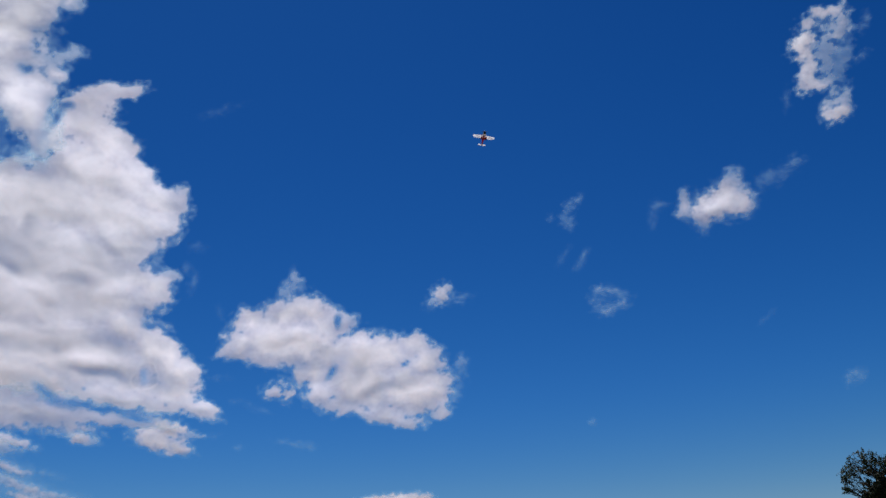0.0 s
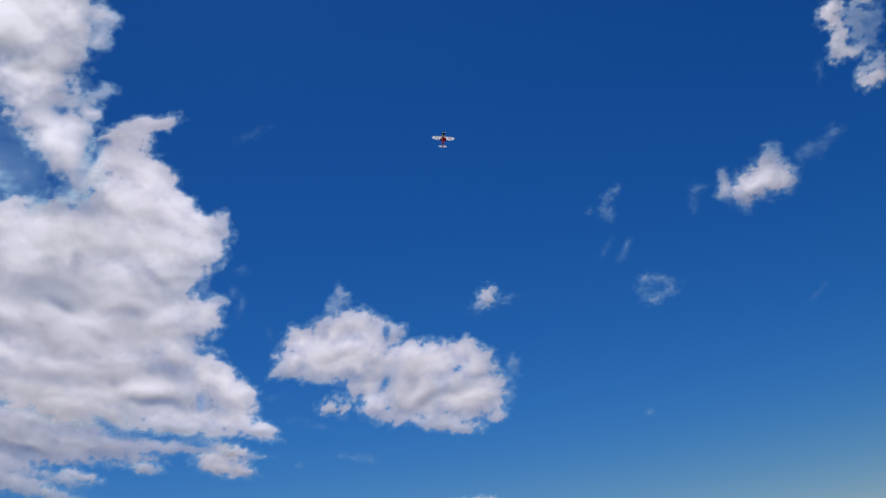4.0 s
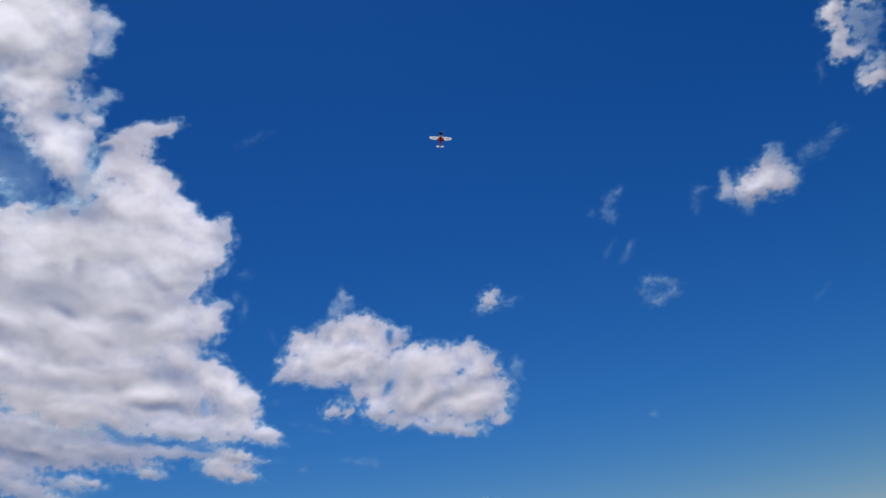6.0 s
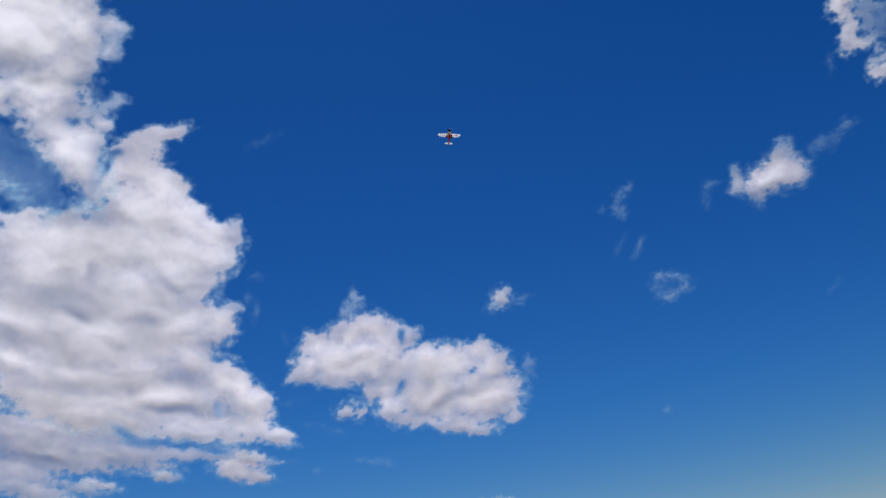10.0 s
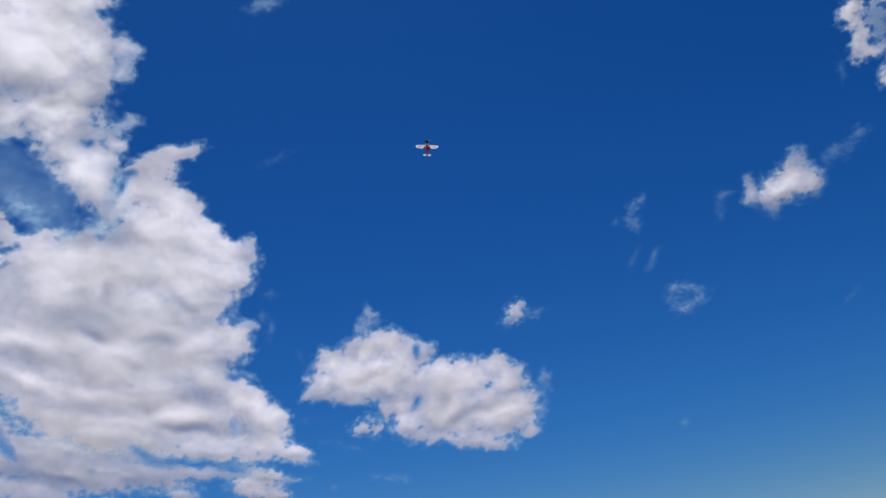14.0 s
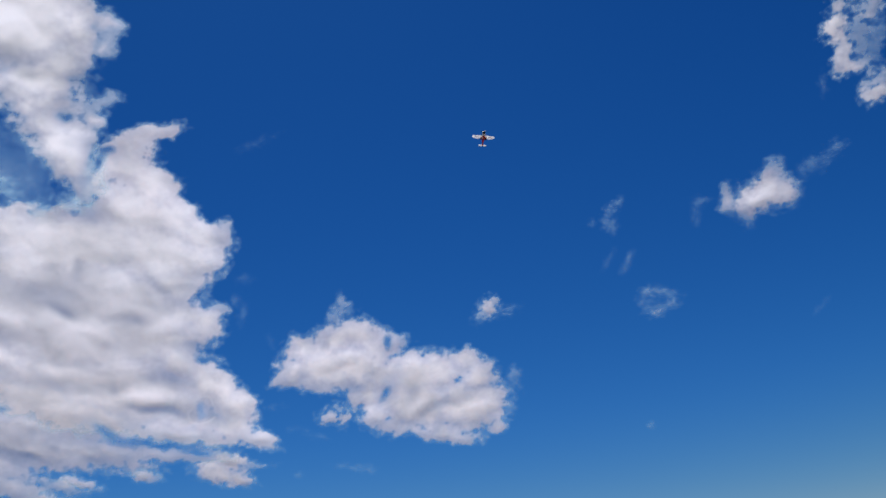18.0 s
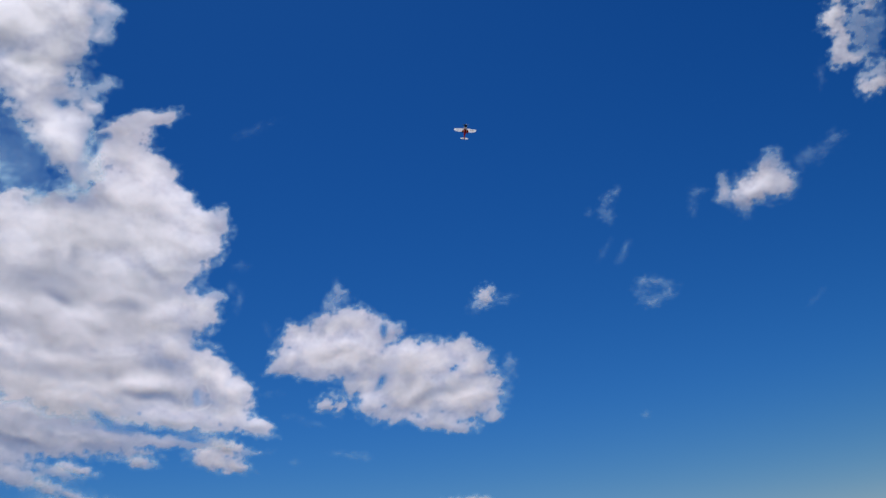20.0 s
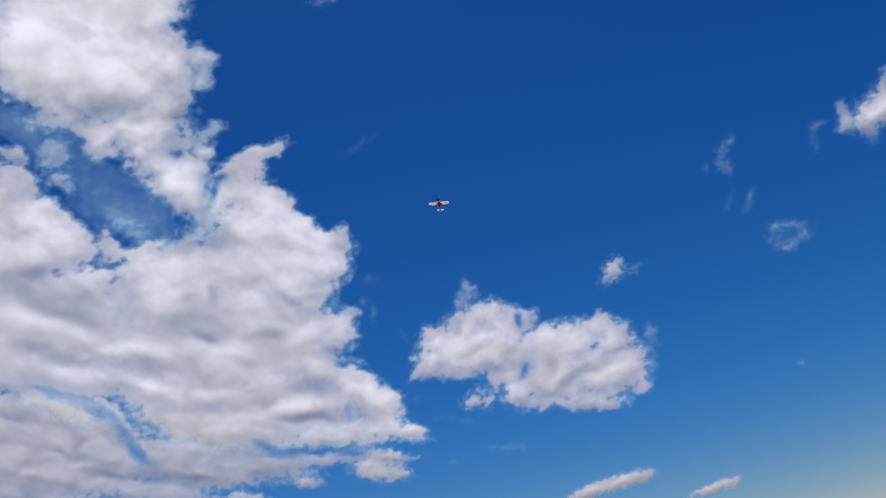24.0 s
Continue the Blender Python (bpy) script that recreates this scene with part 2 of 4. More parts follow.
def cloud(label, groups, holes=(), shade_swells=(), folds=(), haze=(), soft=0.5, rough=0.3, seed=1, body=1.0, grey=0.40, fill=0.35, lie=0.0, rolls=0.0, rim_=0.38, of=None):
    """A cumulus built from overlapping puffs: (azimuth, elevation, half width, half height, tilt in degrees[,
    thickness]).
    The puffs bulge upwards and away, holes go through. Swells paint in shade (above nought) or brightness and shape the
    relief;
    folds paint in narrow grey streaks, rolls run all over along the bank's lie in degrees. A thin veil closes the
    underside.
    Haze: faint vapour round about, the last number its thickness. of: the cloud that a loose shred belongs to."""
    puffs, gaps = table(groups), table(holes)
    az0, el0 = radians(puffs[:, 0].mean()), radians(puffs[:, 1].mean())
    c = np.array([math.sin(az0) * math.cos(el0), math.cos(az0) * math.cos(el0), math.sin(el0)])
    r = np.array([math.cos(az0), -math.sin(az0), 0.0])
    v = np.cross(r, c)
    far = min(CEILING / math.sin(el0), 4200.0)

    def flat(rows):
        az, el = np.radians(rows[:, 0]), np.radians(rows[:, 1])
        d = np.stack([np.sin(az) * np.cos(el), np.cos(az) * np.cos(el), np.sin(el)], 1)
        w = d @ c
        return np.degrees(d @ r / w), np.degrees(d @ v / w)

    pu, pv = flat(puffs)
    reach = np.maximum(puffs[:, 2], puffs[:, 3]) + soft + rough + 0.3
    lo, hi = np.array([(pu - reach).min(), (pv - reach).min()]), np.array([(pu + reach).max(), (pv + reach).max()])
    if len(haze):
        spread = table(haze)
        hu, hv, wide = *flat(spread), 1.8 * spread[:, 2]
        lo, hi = np.minimum(lo, [(hu - wide).min(), (hv - wide).min()]), np.maximum(hi, [(hu + wide).max(), (hv + wide).max()])
    step = 0.07 if (hi - lo).max() > 9 else (0.055 if (hi - lo).max() > 3 else 0.04)
    us, vs = np.arange(lo[0], hi[0], step), np.arange(lo[1], hi[1], step)
    U, V = np.meshgrid(us, vs)
    ox, oy = 31.7 * seed, -12.9 * seed
    size = min(1.0, 0.35 + 0.12 * float(np.median(puffs[:, 3])) * 4)
    f1, f2 = 0.75 / size, 1.7 / size
    wx = 0.27 * size * rough / 0.35 * fbm(U * f1 + ox, V * f1 + oy, 6, 0.5)
    wy = 0.27 * size * rough / 0.35 * fbm(U * f1 + ox + 50, V * f1 + oy + 50, 6, 0.5)
    # a calmer warp for the rounded tops
    Us = U + 0.3 * size * fbm(U * f1 * 0.7 + ox, V * f1 * 0.7 + oy, 2, 0.4)
    Vs = V + 0.3 * size * fbm(U * f1 * 0.7 + ox + 50, V * f1 * 0.7 + oy + 50, 2, 0.4)

    def lobes(rows, tu, tv, k, warp=1.0):
        dist, dome, thick, local = (np.zeros_like(U) for _ in range(4))
        for (az, el, rx, ry, tilt, b), cu, cv in zip(rows, tu, tv):
            t = radians(tilt)
            du, dv = U + warp * wx - cu, V + warp * wy - cv
            q = np.sqrt(((du * math.cos(t) + dv * math.sin(t)) / rx) ** 2 + ((dv * math.cos(t) - du * math.sin(t)) / ry) ** 2)
            near = min(rx, ry)
            d = np.clip((1 - q) * near, -4, 4)
            w = np.exp(d / k)
            dist += w
            thick += w * b
            local += w * near
            du, dv = Us - cu, Vs - cv
            q2 = ((du * math.cos(t) + dv * math.sin(t)) / rx) ** 2 + ((dv * math.cos(t) - du * math.sin(t)) / ry) ** 2
            dome += np.exp((min(near, 1.5) if near < 1.7 else 0.5) * np.exp(-1.1 * q2) / 0.22) - 1
        return k * np.log(dist + 1e-12), np.log1p(dome) * 0.22, thick / (dist + 1e-12), local / (dist + 1e-12)

    d, dome, thick, local = lobes(puffs, pu, pv, 0.14)
    # slim shreds fray less deeply than broad heaps
    fray = np.clip(local / (1.1 * size), 0.55 if body > 0.75 else 0.9, 1.0)

    def rolling(rows, warp):
        total = np.zeros_like(U)
        for (az, el, rx, ry, tilt, toning), cu, cv in zip(rows, *flat(rows)):
            t = radians(tilt)
            du, dv = U + warp * (Us - U) + 0.25 * wx - cu, V + warp * (Vs - V) + 0.25 * wy - cv
            q2 = ((du * math.cos(t) + dv * math.sin(t)) / rx) ** 2 + ((dv * math.cos(t) - du * math.sin(t)) / ry) ** 2
            total += toning * np.exp(-0.9 * q2)
        return total

    calm = smooth(d / 1.1 + 0.35)
    d = d + fray * rough * (0.6 * fbm(U * f2 * 0.8 + ox, V * f2 + oy, 6, 0.55) - 0.02)
    if len(gaps):
        g = lobes(gaps, *flat(gaps), 0.1, 0.7)[0]
        d = np.minimum(d, -g + 0.05)
    Ul, Vl = U + 1.2 * (Us - U) + 0.3 * wx + 0.2 * V, V + 1.2 * (Vs - V) + 0.3 * wy - 0.1 * U
    billow = lumps(Ul * 0.44 / size - ox, Vl * 0.54 / size + oy) + 0.30 * lumps(Ul * 0.95 / size + oy, Vl * 1.05 / size + ox) + 0.2
    shade_swell = np.clip(rolling(table(shade_swells), 0.5) + 0.6 * rolling(table(folds), 0.8), -1.1, 1.1)
    if rolls:
        # soft rolls of the vapour
        a_, b_ = math.cos(radians(lie)), math.sin(radians(lie))
        along, across = Us * a_ + Vs * b_, Vs * a_ - Us * b_
        roll = fbm(along * 0.42 + ox, across * 0.75 + oy, 3, 0.5)
        shade_swell = np.clip(shade_swell + rolls * roll, -1.1, 1.1)
    cells_ = max(1.0, 0.16 * size / step)
    high = soften(RELIEF * dome + calm * (BILLOW * size * billow - SWELL * size * shade_swell + 0.12), cells_)
    high += calm * 0.018 * size * fbm(Us * 1.0 / size - oy, Vs * 1.15 / size + ox, 2, 0.45)
    # painted shade: grey base, placed dark and bright spots, noise; less at the rim
    toning = grey + 0.62 * shade_swell + 0.13 * fbm(Us * 0.52 / size + ox, Vs * 0.7 / size - oy, 3, 0.5) + 0.06 * fbm(Us * 1.2 / size, Vs * 1.35 / size + oy, 3, 0.5)
    # crease shade painted between heaps, their tops painted brighter
    toning -= 0.45 * calm * (soften(billow, cells_) - soften(billow, 5 * cells_))
    toning = np.clip(toning * (0.85 + 0.15 * smooth(d / (0.9 * size))), 0, 1)
    density = np.clip(d / (0.8 * soft * np.maximum(fray, 0.55)) + fill, -0.8, 1.8)
    # the rim is thin; painted shade spots also let the sky tint them blue
    wide_ = min(1.7 * size, 0.85 * float(np.minimum(puffs[:, 2], puffs[:, 3]).max())) if body > 0.7 else 1.7 * size
    solid = np.clip(thick * body * (rim_ + (1 - rim_) * smooth(d / wide_ + 0.16)) * (1 - 0.36 * np.clip(shade_swell, 0, 1) ** 1.2), 0, 1)

    if len(haze):
        veil_ = np.clip(rolling(table(haze), 1.0), 0, 0.6)
        there = solid * np.clip((density + 0.3) / 1.25, 0, 1) ** 1.6
        mixed = smooth(veil_ / 0.08)
        whole = there + veil_ * (1 - there)
        toning *= 1 - mixed * (1 - smooth(there / 0.5))
        solid += mixed * (0.9 - solid)
        density += mixed * (1.25 * (whole / 0.9) ** 0.625 - 0.3 - density)

    live = density > -0.55
    cells = live[:-1, :-1] | live[1:, :-1] | live[:-1, 1:] | live[1:, 1:]
    # crumbs that have come off the edge are dropped
    mark = np.where(cells, np.arange(1, cells.size + 1).reshape(cells.shape), 0)
    while True:
        wide = np.pad(mark, 1)
        grown = np.where(cells, np.max([wide[1:-1, 1:-1], wide[:-2, 1:-1], wide[2:, 1:-1], wide[1:-1, :-2], wide[1:-1, 2:]], axis=0), 0)
        if (grown == mark).all():
            break
        mark = grown
    kinds, counts = np.unique(mark[mark > 0], return_counts=True)
    cells &= np.isin(mark, kinds[counts >= 0.06 * counts.max()])
    used = np.zeros_like(live)
    used[:-1, :-1] |= cells
    used[1:, :-1] |= cells
    used[:-1, 1:] |= cells
    used[1:, 1:] |= cells
    index = np.full(live.shape, -1)
    index[used] = np.arange(used.sum())
    n = int(used.sum())
    way = c + np.radians(U[used])[:, None] * r + np.radians(V[used])[:, None] * v
    eye = np.array([0.0, 0.0, EYE])
    h = np.maximum(high[used], 0.0)
    upper = eye + way * (far * (1 + np.radians(h)))[:, None]
    under = eye + way * (far * (1 - np.radians(0.35 * h + 0.02)))[:, None]
    base = eye + c * far
    i, j = np.nonzero(cells)
    quad = np.stack([index[i, j], index[i, j + 1], index[i + 1, j + 1], index[i + 1, j]], 1)
    sides = np.concatenate([quad[:, [k, (k + 1) % 4]] for k in range(4)])
    _, first, times_used = np.unique(np.sort(sides, axis=1), axis=0, return_index=True, return_counts=True)
    rim = sides[first[times_used == 1]]
    band = np.stack([rim[:, 1], rim[:, 0], rim[:, 0] + n, rim[:, 1] + n], 1)

    def sheet(name, coords, faces, values):
        me = bpy.data.meshes.new(name)
        me.vertices.add(len(coords))
        me.vertices.foreach_set("co", coords.ravel())
        me.loops.add(faces.size)
        me.loops.foreach_set("vertex_index", faces.ravel().astype(np.int32))
        me.polygons.add(len(faces))
        me.polygons.foreach_set("loop_start", np.arange(0, faces.size, 4, dtype=np.int32))
        me.polygons.foreach_set("use_smooth", np.ones(len(faces), bool))
        me.update(calc_edges=True)
        for kind, value in zip(("vapour", "solid", "toning"), values):
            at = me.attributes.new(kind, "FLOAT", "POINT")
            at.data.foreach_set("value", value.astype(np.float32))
        me.materials.append(VAPOUR)
        return new(name, me)

    D, S, P = density[used], solid[used], toning[used]
    if of is None and (hi - lo).max() > 3.2:
        # a broad cloud: heaped crown, with the thin veil below it as a part
        ob = sheet("cloud", upper - base, quad, (D, S, P))
        veil = sheet("underside", np.concatenate([under, upper]) - base, np.concatenate([quad[:, ::-1], band[:, ::-1]]), (np.tile(D, 2), np.tile(S * 0.06, 2), np.tile(P, 2)))
        veil.parent = ob
        tagged(veil, "thin veil of vapour under the heaps")
    else:
        ob = sheet("cloud" if of is None else "shred", np.concatenate([upper, under]) - base, np.concatenate([quad, quad[:, ::-1] + n, band]), (np.tile(D, 2), np.concatenate([S, S * 0.06]), np.tile(P, 2)))
    if of is not None:
        ob.parent = of
        ob.location = Vector(base) - of.location
        return tagged(ob, label)
    ob.location = base
    return tagged(ob, label, "cloud", "clouds in the sky")


heaps_a = [
    (-27.1, 39.4, 4.02, 2.15, 8), (-26.6, 42.3, 3.97, 2.55, 9), (-31.0, 39.2, 3.04, 2.76, 11), (-23.4, 38.9, 1.34, 1.78, 5),
    (-21.5, 39.0, 1.00, 0.80, -6, 0.8), (-21.4, 37.8, 0.75, 0.95, -7, 0.75), (-24.1, 36.7, 1.67, 1.37, 5), (-23.4, 37.5, 1.08, 1.35, 5),
    (-26.9, 35.1, 1.76, 0.76, -21), (-24.8, 34.6, 1.86, 0.96, -12), (-21.4, 34.8, 0.98, 0.43, 15, 0.8), (-26.2, 34.1, 1.36, 0.89, -17),
]
heaps_b = [
    (-28.0, 38.5, 4.29, 2.72, 8), (-25.5, 35.7, 2.52, 1.63, 5), (-24.4, 33.4, 2.11, 1.15, 4), (-21.9, 33.8, 0.68, 0.68, 3),
    (-24.0, 32.4, 2.12, 1.27, -13), (-22.6, 32.2, 0.80, 1.23, 2), (-23.1, 31.3, 1.69, 1.29, -30), (-22.3, 30.0, 1.05, 0.99, -30, 0.85),
    (-30.9, 42.1, 3.81, 2.17, 12),
]
heaps_c = [
    (-30.2, 38.1, 3.30, 1.80, 0), (-31.1, 35.9, 1.66, 0.54, -0), (-28.6, 35.0, 1.39, 0.74, -23), (-32.6, 40.2, 2.91, 2.18, 3),
    (-32.9, 38.1, 2.14, 1.54, -10), (-31.0, 36.0, 1.82, 0.53, -5), (-28.8, 35.0, 1.66, 1.01, -45), (-34.1, 39.5, 1.69, 1.81, 3),
]
gaps_a = [
    (-21.9, 35.4, 0.43, 0.37, 3), (-23.7, 33.8, 0.24, 0.18, 4), (-21.7, 31.6, 0.25, 0.25, 2),
    (-21.6, 31.4, 0.23, 0.63, -20), (-21.2, 32.1, 0.38, 0.17, -9),
]
# painted shade spots: last number above nought greys, below nought brightens
shade_swells_a = [
    (-27.8, 38.9, 1.95, 1.03, 7, -0.7), (-24.2, 39.3, 1.01, 1.05, 5, -0.3), (-26.6, 35.3, 1.47, 0.36, -11, -0.7), (-23.9, 32.2, 1.36, 1.09, -19, -0.9),
    (-20.0, 33.4, 1.08, 0.55, 16, -0.4), (-17.0, 33.3, 0.82, 0.26, 9, -0.5), (-21.6, 37.7, 0.51, 1.08, -7, -0.4), (-20.9, 39.1, 0.43, 0.53, 3, -0.2),
    (-21.3, 33.9, 0.54, 0.32, 32, -0.4), (-21.7, 34.9, 0.88, 0.25, 13, -0.3), (-25.1, 38.6, 0.83, 0.55, 6, 0.25), (-27.7, 36.7, 1.98, 0.76, 6, 0.38),
    (-24.0, 36.3, 1.68, 1.11, 4, 0.33), (-22.7, 35.8, 0.75, 1.36, -18, 0.33),
]
shade_swells_b = [
    (-24.4, 34.3, 0.75, 0.56, 4, 0.22), (-21.5, 32.1, 0.31, 1.04, -20, 0.31), (-26.0, 35.8, 0.33, 0.31, 5, 0.27), (-23.7, 30.4, 1.33, 0.68, -36, 0.22),
    (-34.1, 40.4, 1.69, 1.80, 3, -0.6), (-30.0, 40.6, 1.76, 1.53, 0, -0.5), (-34.2, 38.5, 1.24, 0.95, 2, 0.33), (-31.0, 37.2, 1.62, 0.96, 0, 0.25),
    (-28.4, 37.0, 1.32, 0.99, -2, 0.31), (-32.8, 36.4, 0.79, 0.78, 1, 0.27),
]
tower = cloud("towering white cumulus cloud with ragged grey-shaded edges", [heaps_a, heaps_b, heaps_c], holes=[gaps_a], shade_swells=[shade_swells_a, shade_swells_b], soft=0.6, rough=0.42, seed=3, grey=0.54, lie=10, rolls=0.25)

heaps_a = [
    (-19.9, 32.1, 1.57, 0.88, 11), (-18.1, 33.2, 1.39, 0.48, 16), (-19.4, 32.7, 1.13, 0.57, 21), (-16.8, 33.5, 0.51, 0.26, 10, 0.8),
    (-19.8, 31.2, 1.64, 1.13, 1), (-21.2, 30.8, 0.93, 0.93, 1), (-18.2, 30.2, 1.66, 1.34, -27), (-19.1, 28.6, 2.70, 1.75, -16),
    (-16.8, 28.2, 1.87, 1.36, -33), (-15.1, 27.2, 1.70, 1.17, -29), (-13.7, 27.3, 0.66, 0.85, -3, 0.8), (-17.8, 26.3, 3.37, 1.77, -10),
    (-15.5, 25.9, 1.89, 1.11, -3),
]
heaps_b = [
    (-21.2, 27.0, 2.35, 1.41, -0), (-22.9, 26.3, 2.31, 1.70, 0), (-25.2, 26.6, 2.26, 1.51, 2), (-26.5, 27.4, 1.34, 1.25, 2),
    (-25.8, 25.4, 2.55, 1.35, 1), (-25.9, 28.5, 0.80, 0.40, -8, 0.8), (-23.6, 28.5, 0.90, 0.42, 8, 0.7),
    (-28.6, 28.7, 0.60, 1.10, 12, 0.9), (-21.5, 28.2, 1.25, 0.80, 1, 0.8),
]
heaps_c = [
    (-34.4, 32.2, 1.77, 1.33, -43, 0.8), (-33.1, 30.3, 2.25, 1.50, -42), (-31.5, 29.3, 2.13, 1.37, -43), (-34.5, 28.5, 3.55, 1.78, -2),
    (-36.7, 30.7, 2.89, 2.60, 1), (-31.2, 28.0, 1.68, 0.49, 16), (-34.1, 34.0, 1.00, 0.41, -27, 0.7), (-31.7, 34.1, 0.78, 0.72, 31, 0.45),
    (-31.3, 32.5, 0.61, 0.43, -23, 0.5),
]
heaps_d = [
    (-22.9, 26.7, 5.55, 1.91, 1), (-22.2, 22.8, 6.49, 3.46, -6, 0.92), (-21.1, 18.7, 6.95, 2.04, -11, 0.92), (-23.1, 17.8, 4.53, 1.33, -15, 0.9),
]
heaps_e = [
    (-33.3, 24.7, 5.68, 2.99, -9, 0.92), (-32.5, 21.8, 5.69, 1.50, -14, 0.9),
]
heaps_f = [
    (-17.0, 24.5, 1.94, 1.16, -3), (-20.2, 24.1, 3.46, 1.20, -2), (-24.5, 24.3, 3.34, 1.03, -10), (-27.6, 22.8, 3.22, 1.17, -15),
    (-16.7, 22.6, 2.26, 0.84, -3), (-15.0, 22.2, 1.17, 0.98, -4), (-14.0, 23.0, 0.66, 0.39, -4, 0.7), (-17.9, 21.5, 3.19, 1.15, -3),
    (-22.9, 21.6, 3.68, 1.10, -16), (-26.8, 20.4, 2.93, 1.00, -22), (-16.5, 20.0, 1.86, 0.96, -14),
]
heaps_g = [
    (-19.6, 19.3, 4.07, 1.06, -12), (-14.8, 18.7, 1.62, 1.16, -40), (-13.2, 17.3, 1.43, 1.04, -35), (-23.5, 19.1, 3.33, 0.91, -18),
    (-17.4, 17.6, 3.48, 0.82, -4), (-19.0, 17.8, 1.57, 0.50, -4), (-13.5, 16.2, 1.29, 0.84, -6), (-11.9, 15.4, 1.10, 0.49, -18),
    (-16.3, 16.7, 3.34, 0.76, -8, 0.9), (-16.5, 15.9, 3.95, 0.51, -8), (-13.9, 18.2, 1.30, 0.97, -35),
]
heaps_h = [
    (-33.9, 25.1, 3.56, 0.89, -14), (-30.3, 26.6, 1.69, 1.05, -4), (-33.3, 23.3, 3.28, 0.89, -15), (-36.4, 22.7, 2.59, 1.44, -3),
    (-29.2, 22.8, 2.48, 0.81, -11), (-30.3, 21.3, 3.67, 0.55, -14), (-34.6, 22.0, 2.64, 0.82, -36, 0.9), (-32.4, 20.4, 2.39, 0.78, -41, 0.9),
    (-29.5, 19.5, 1.84, 0.49, -42, 0.9),
]
gaps_a = [
    (-13.3, 24.0, 1.52, 0.72, -4), (-15.2, 17.1, 0.26, 0.35, -5), (-15.1, 20.2, 0.39, 0.23, -25),
    (-21.6, 31.4, 0.23, 0.63, -20), (-21.2, 32.1, 0.38, 0.17, -9),
]
gaps_b = [
    (-31.9, 20.5, 1.26, 0.22, -27), (-30.1, 19.6, 1.23, 0.27, -33), (-28.7, 18.3, 0.95, 0.22, -61), (-28.0, 17.0, 0.70, 0.27, -57),
    (-17.9, 15.4, 1.89, 0.18, -5), (-20.5, 16.1, 0.72, 0.19, -34), (-15.5, 14.8, 0.73, 0.15, -6),
]
shade_swells_a = [
    (-18.2, 29.3, 2.73, 1.13, -12, -0.9), (-21.5, 30.8, 0.70, 0.74, 1, -0.5), (-27.8, 28.6, 0.41, 0.89, 3, -0.6), (-25.6, 27.4, 1.52, 0.72, 1, -0.5),
    (-15.4, 27.9, 1.30, 0.76, -34, -0.6), (-20.0, 30.8, 1.18, 0.58, -21, 0.3), (-22.9, 29.2, 1.53, 0.91, 1, 0.42), (-22.0, 28.2, 1.35, 0.69, 0, 0.38),
    (-24.0, 28.0, 0.56, 0.69, 1, 0.26), (-25.7, 25.6, 1.01, 0.90, 1, -0.9), (-15.9, 26.1, 2.23, 0.85, -9, -0.9), (-20.2, 23.4, 1.43, 0.52, -7, -0.6),
    (-16.9, 22.1, 1.66, 0.47, -9, -0.7), (-27.4, 22.8, 1.50, 0.44, -21, -0.7),
]
shade_swells_b = [
    (-26.4, 20.2, 2.07, 0.43, -32, -0.8), (-19.0, 18.0, 1.35, 0.27, -7, -0.9), (-16.0, 16.0, 2.12, 0.29, -9, -0.9), (-12.2, 15.6, 1.04, 0.44, -21, -0.9),
    (-22.7, 21.3, 1.05, 0.54, -18, -0.5), (-13.8, 18.3, 1.51, 0.74, -36, -0.5), (-22.6, 17.4, 1.39, 0.29, -9, -0.5), (-25.6, 17.9, 0.85, 0.51, -23, -0.4),
    (-26.1, 16.2, 1.18, 0.42, -18, -0.4), (-20.5, 15.0, 2.31, 0.25, -13, -0.5), (-17.8, 14.7, 1.61, 0.22, 0, -0.5), (-19.8, 25.1, 1.64, 0.55, -33, -0.5),
    (-15.0, 23.1, 1.12, 0.48, -4, -0.4), (-24.2, 23.8, 2.09, 1.01, -11, 0.59),
]
shade_swells_c = [
    (-23.4, 22.8, 0.87, 0.31, -27, 0.77), (-22.5, 25.4, 0.31, 0.65, 0, 0.51), (-18.8, 22.4, 1.89, 0.43, -6, 0.72), (-15.2, 20.8, 0.72, 0.30, -15, 0.59),
    (-19.3, 20.7, 3.40, 0.58, -9, 0.42), (-21.4, 18.5, 2.93, 0.54, -9, 0.47), (-17.6, 19.0, 2.01, 0.46, -7, 0.42), (-17.1, 17.2, 2.83, 0.30, -8, 0.72),
    (-20.5, 16.2, 1.40, 0.47, -34, 0.68), (-22.1, 16.8, 1.74, 0.40, -14, 0.42), (-24.6, 19.2, 2.11, 0.54, -28, 0.51), (-18.0, 24.4, 1.01, 0.46, -23, 0.51),
    (-16.0, 24.2, 1.02, 0.34, -4, 0.34), (-20.3, 18.4, 0.28, 0.30, -4, 0.42),
]
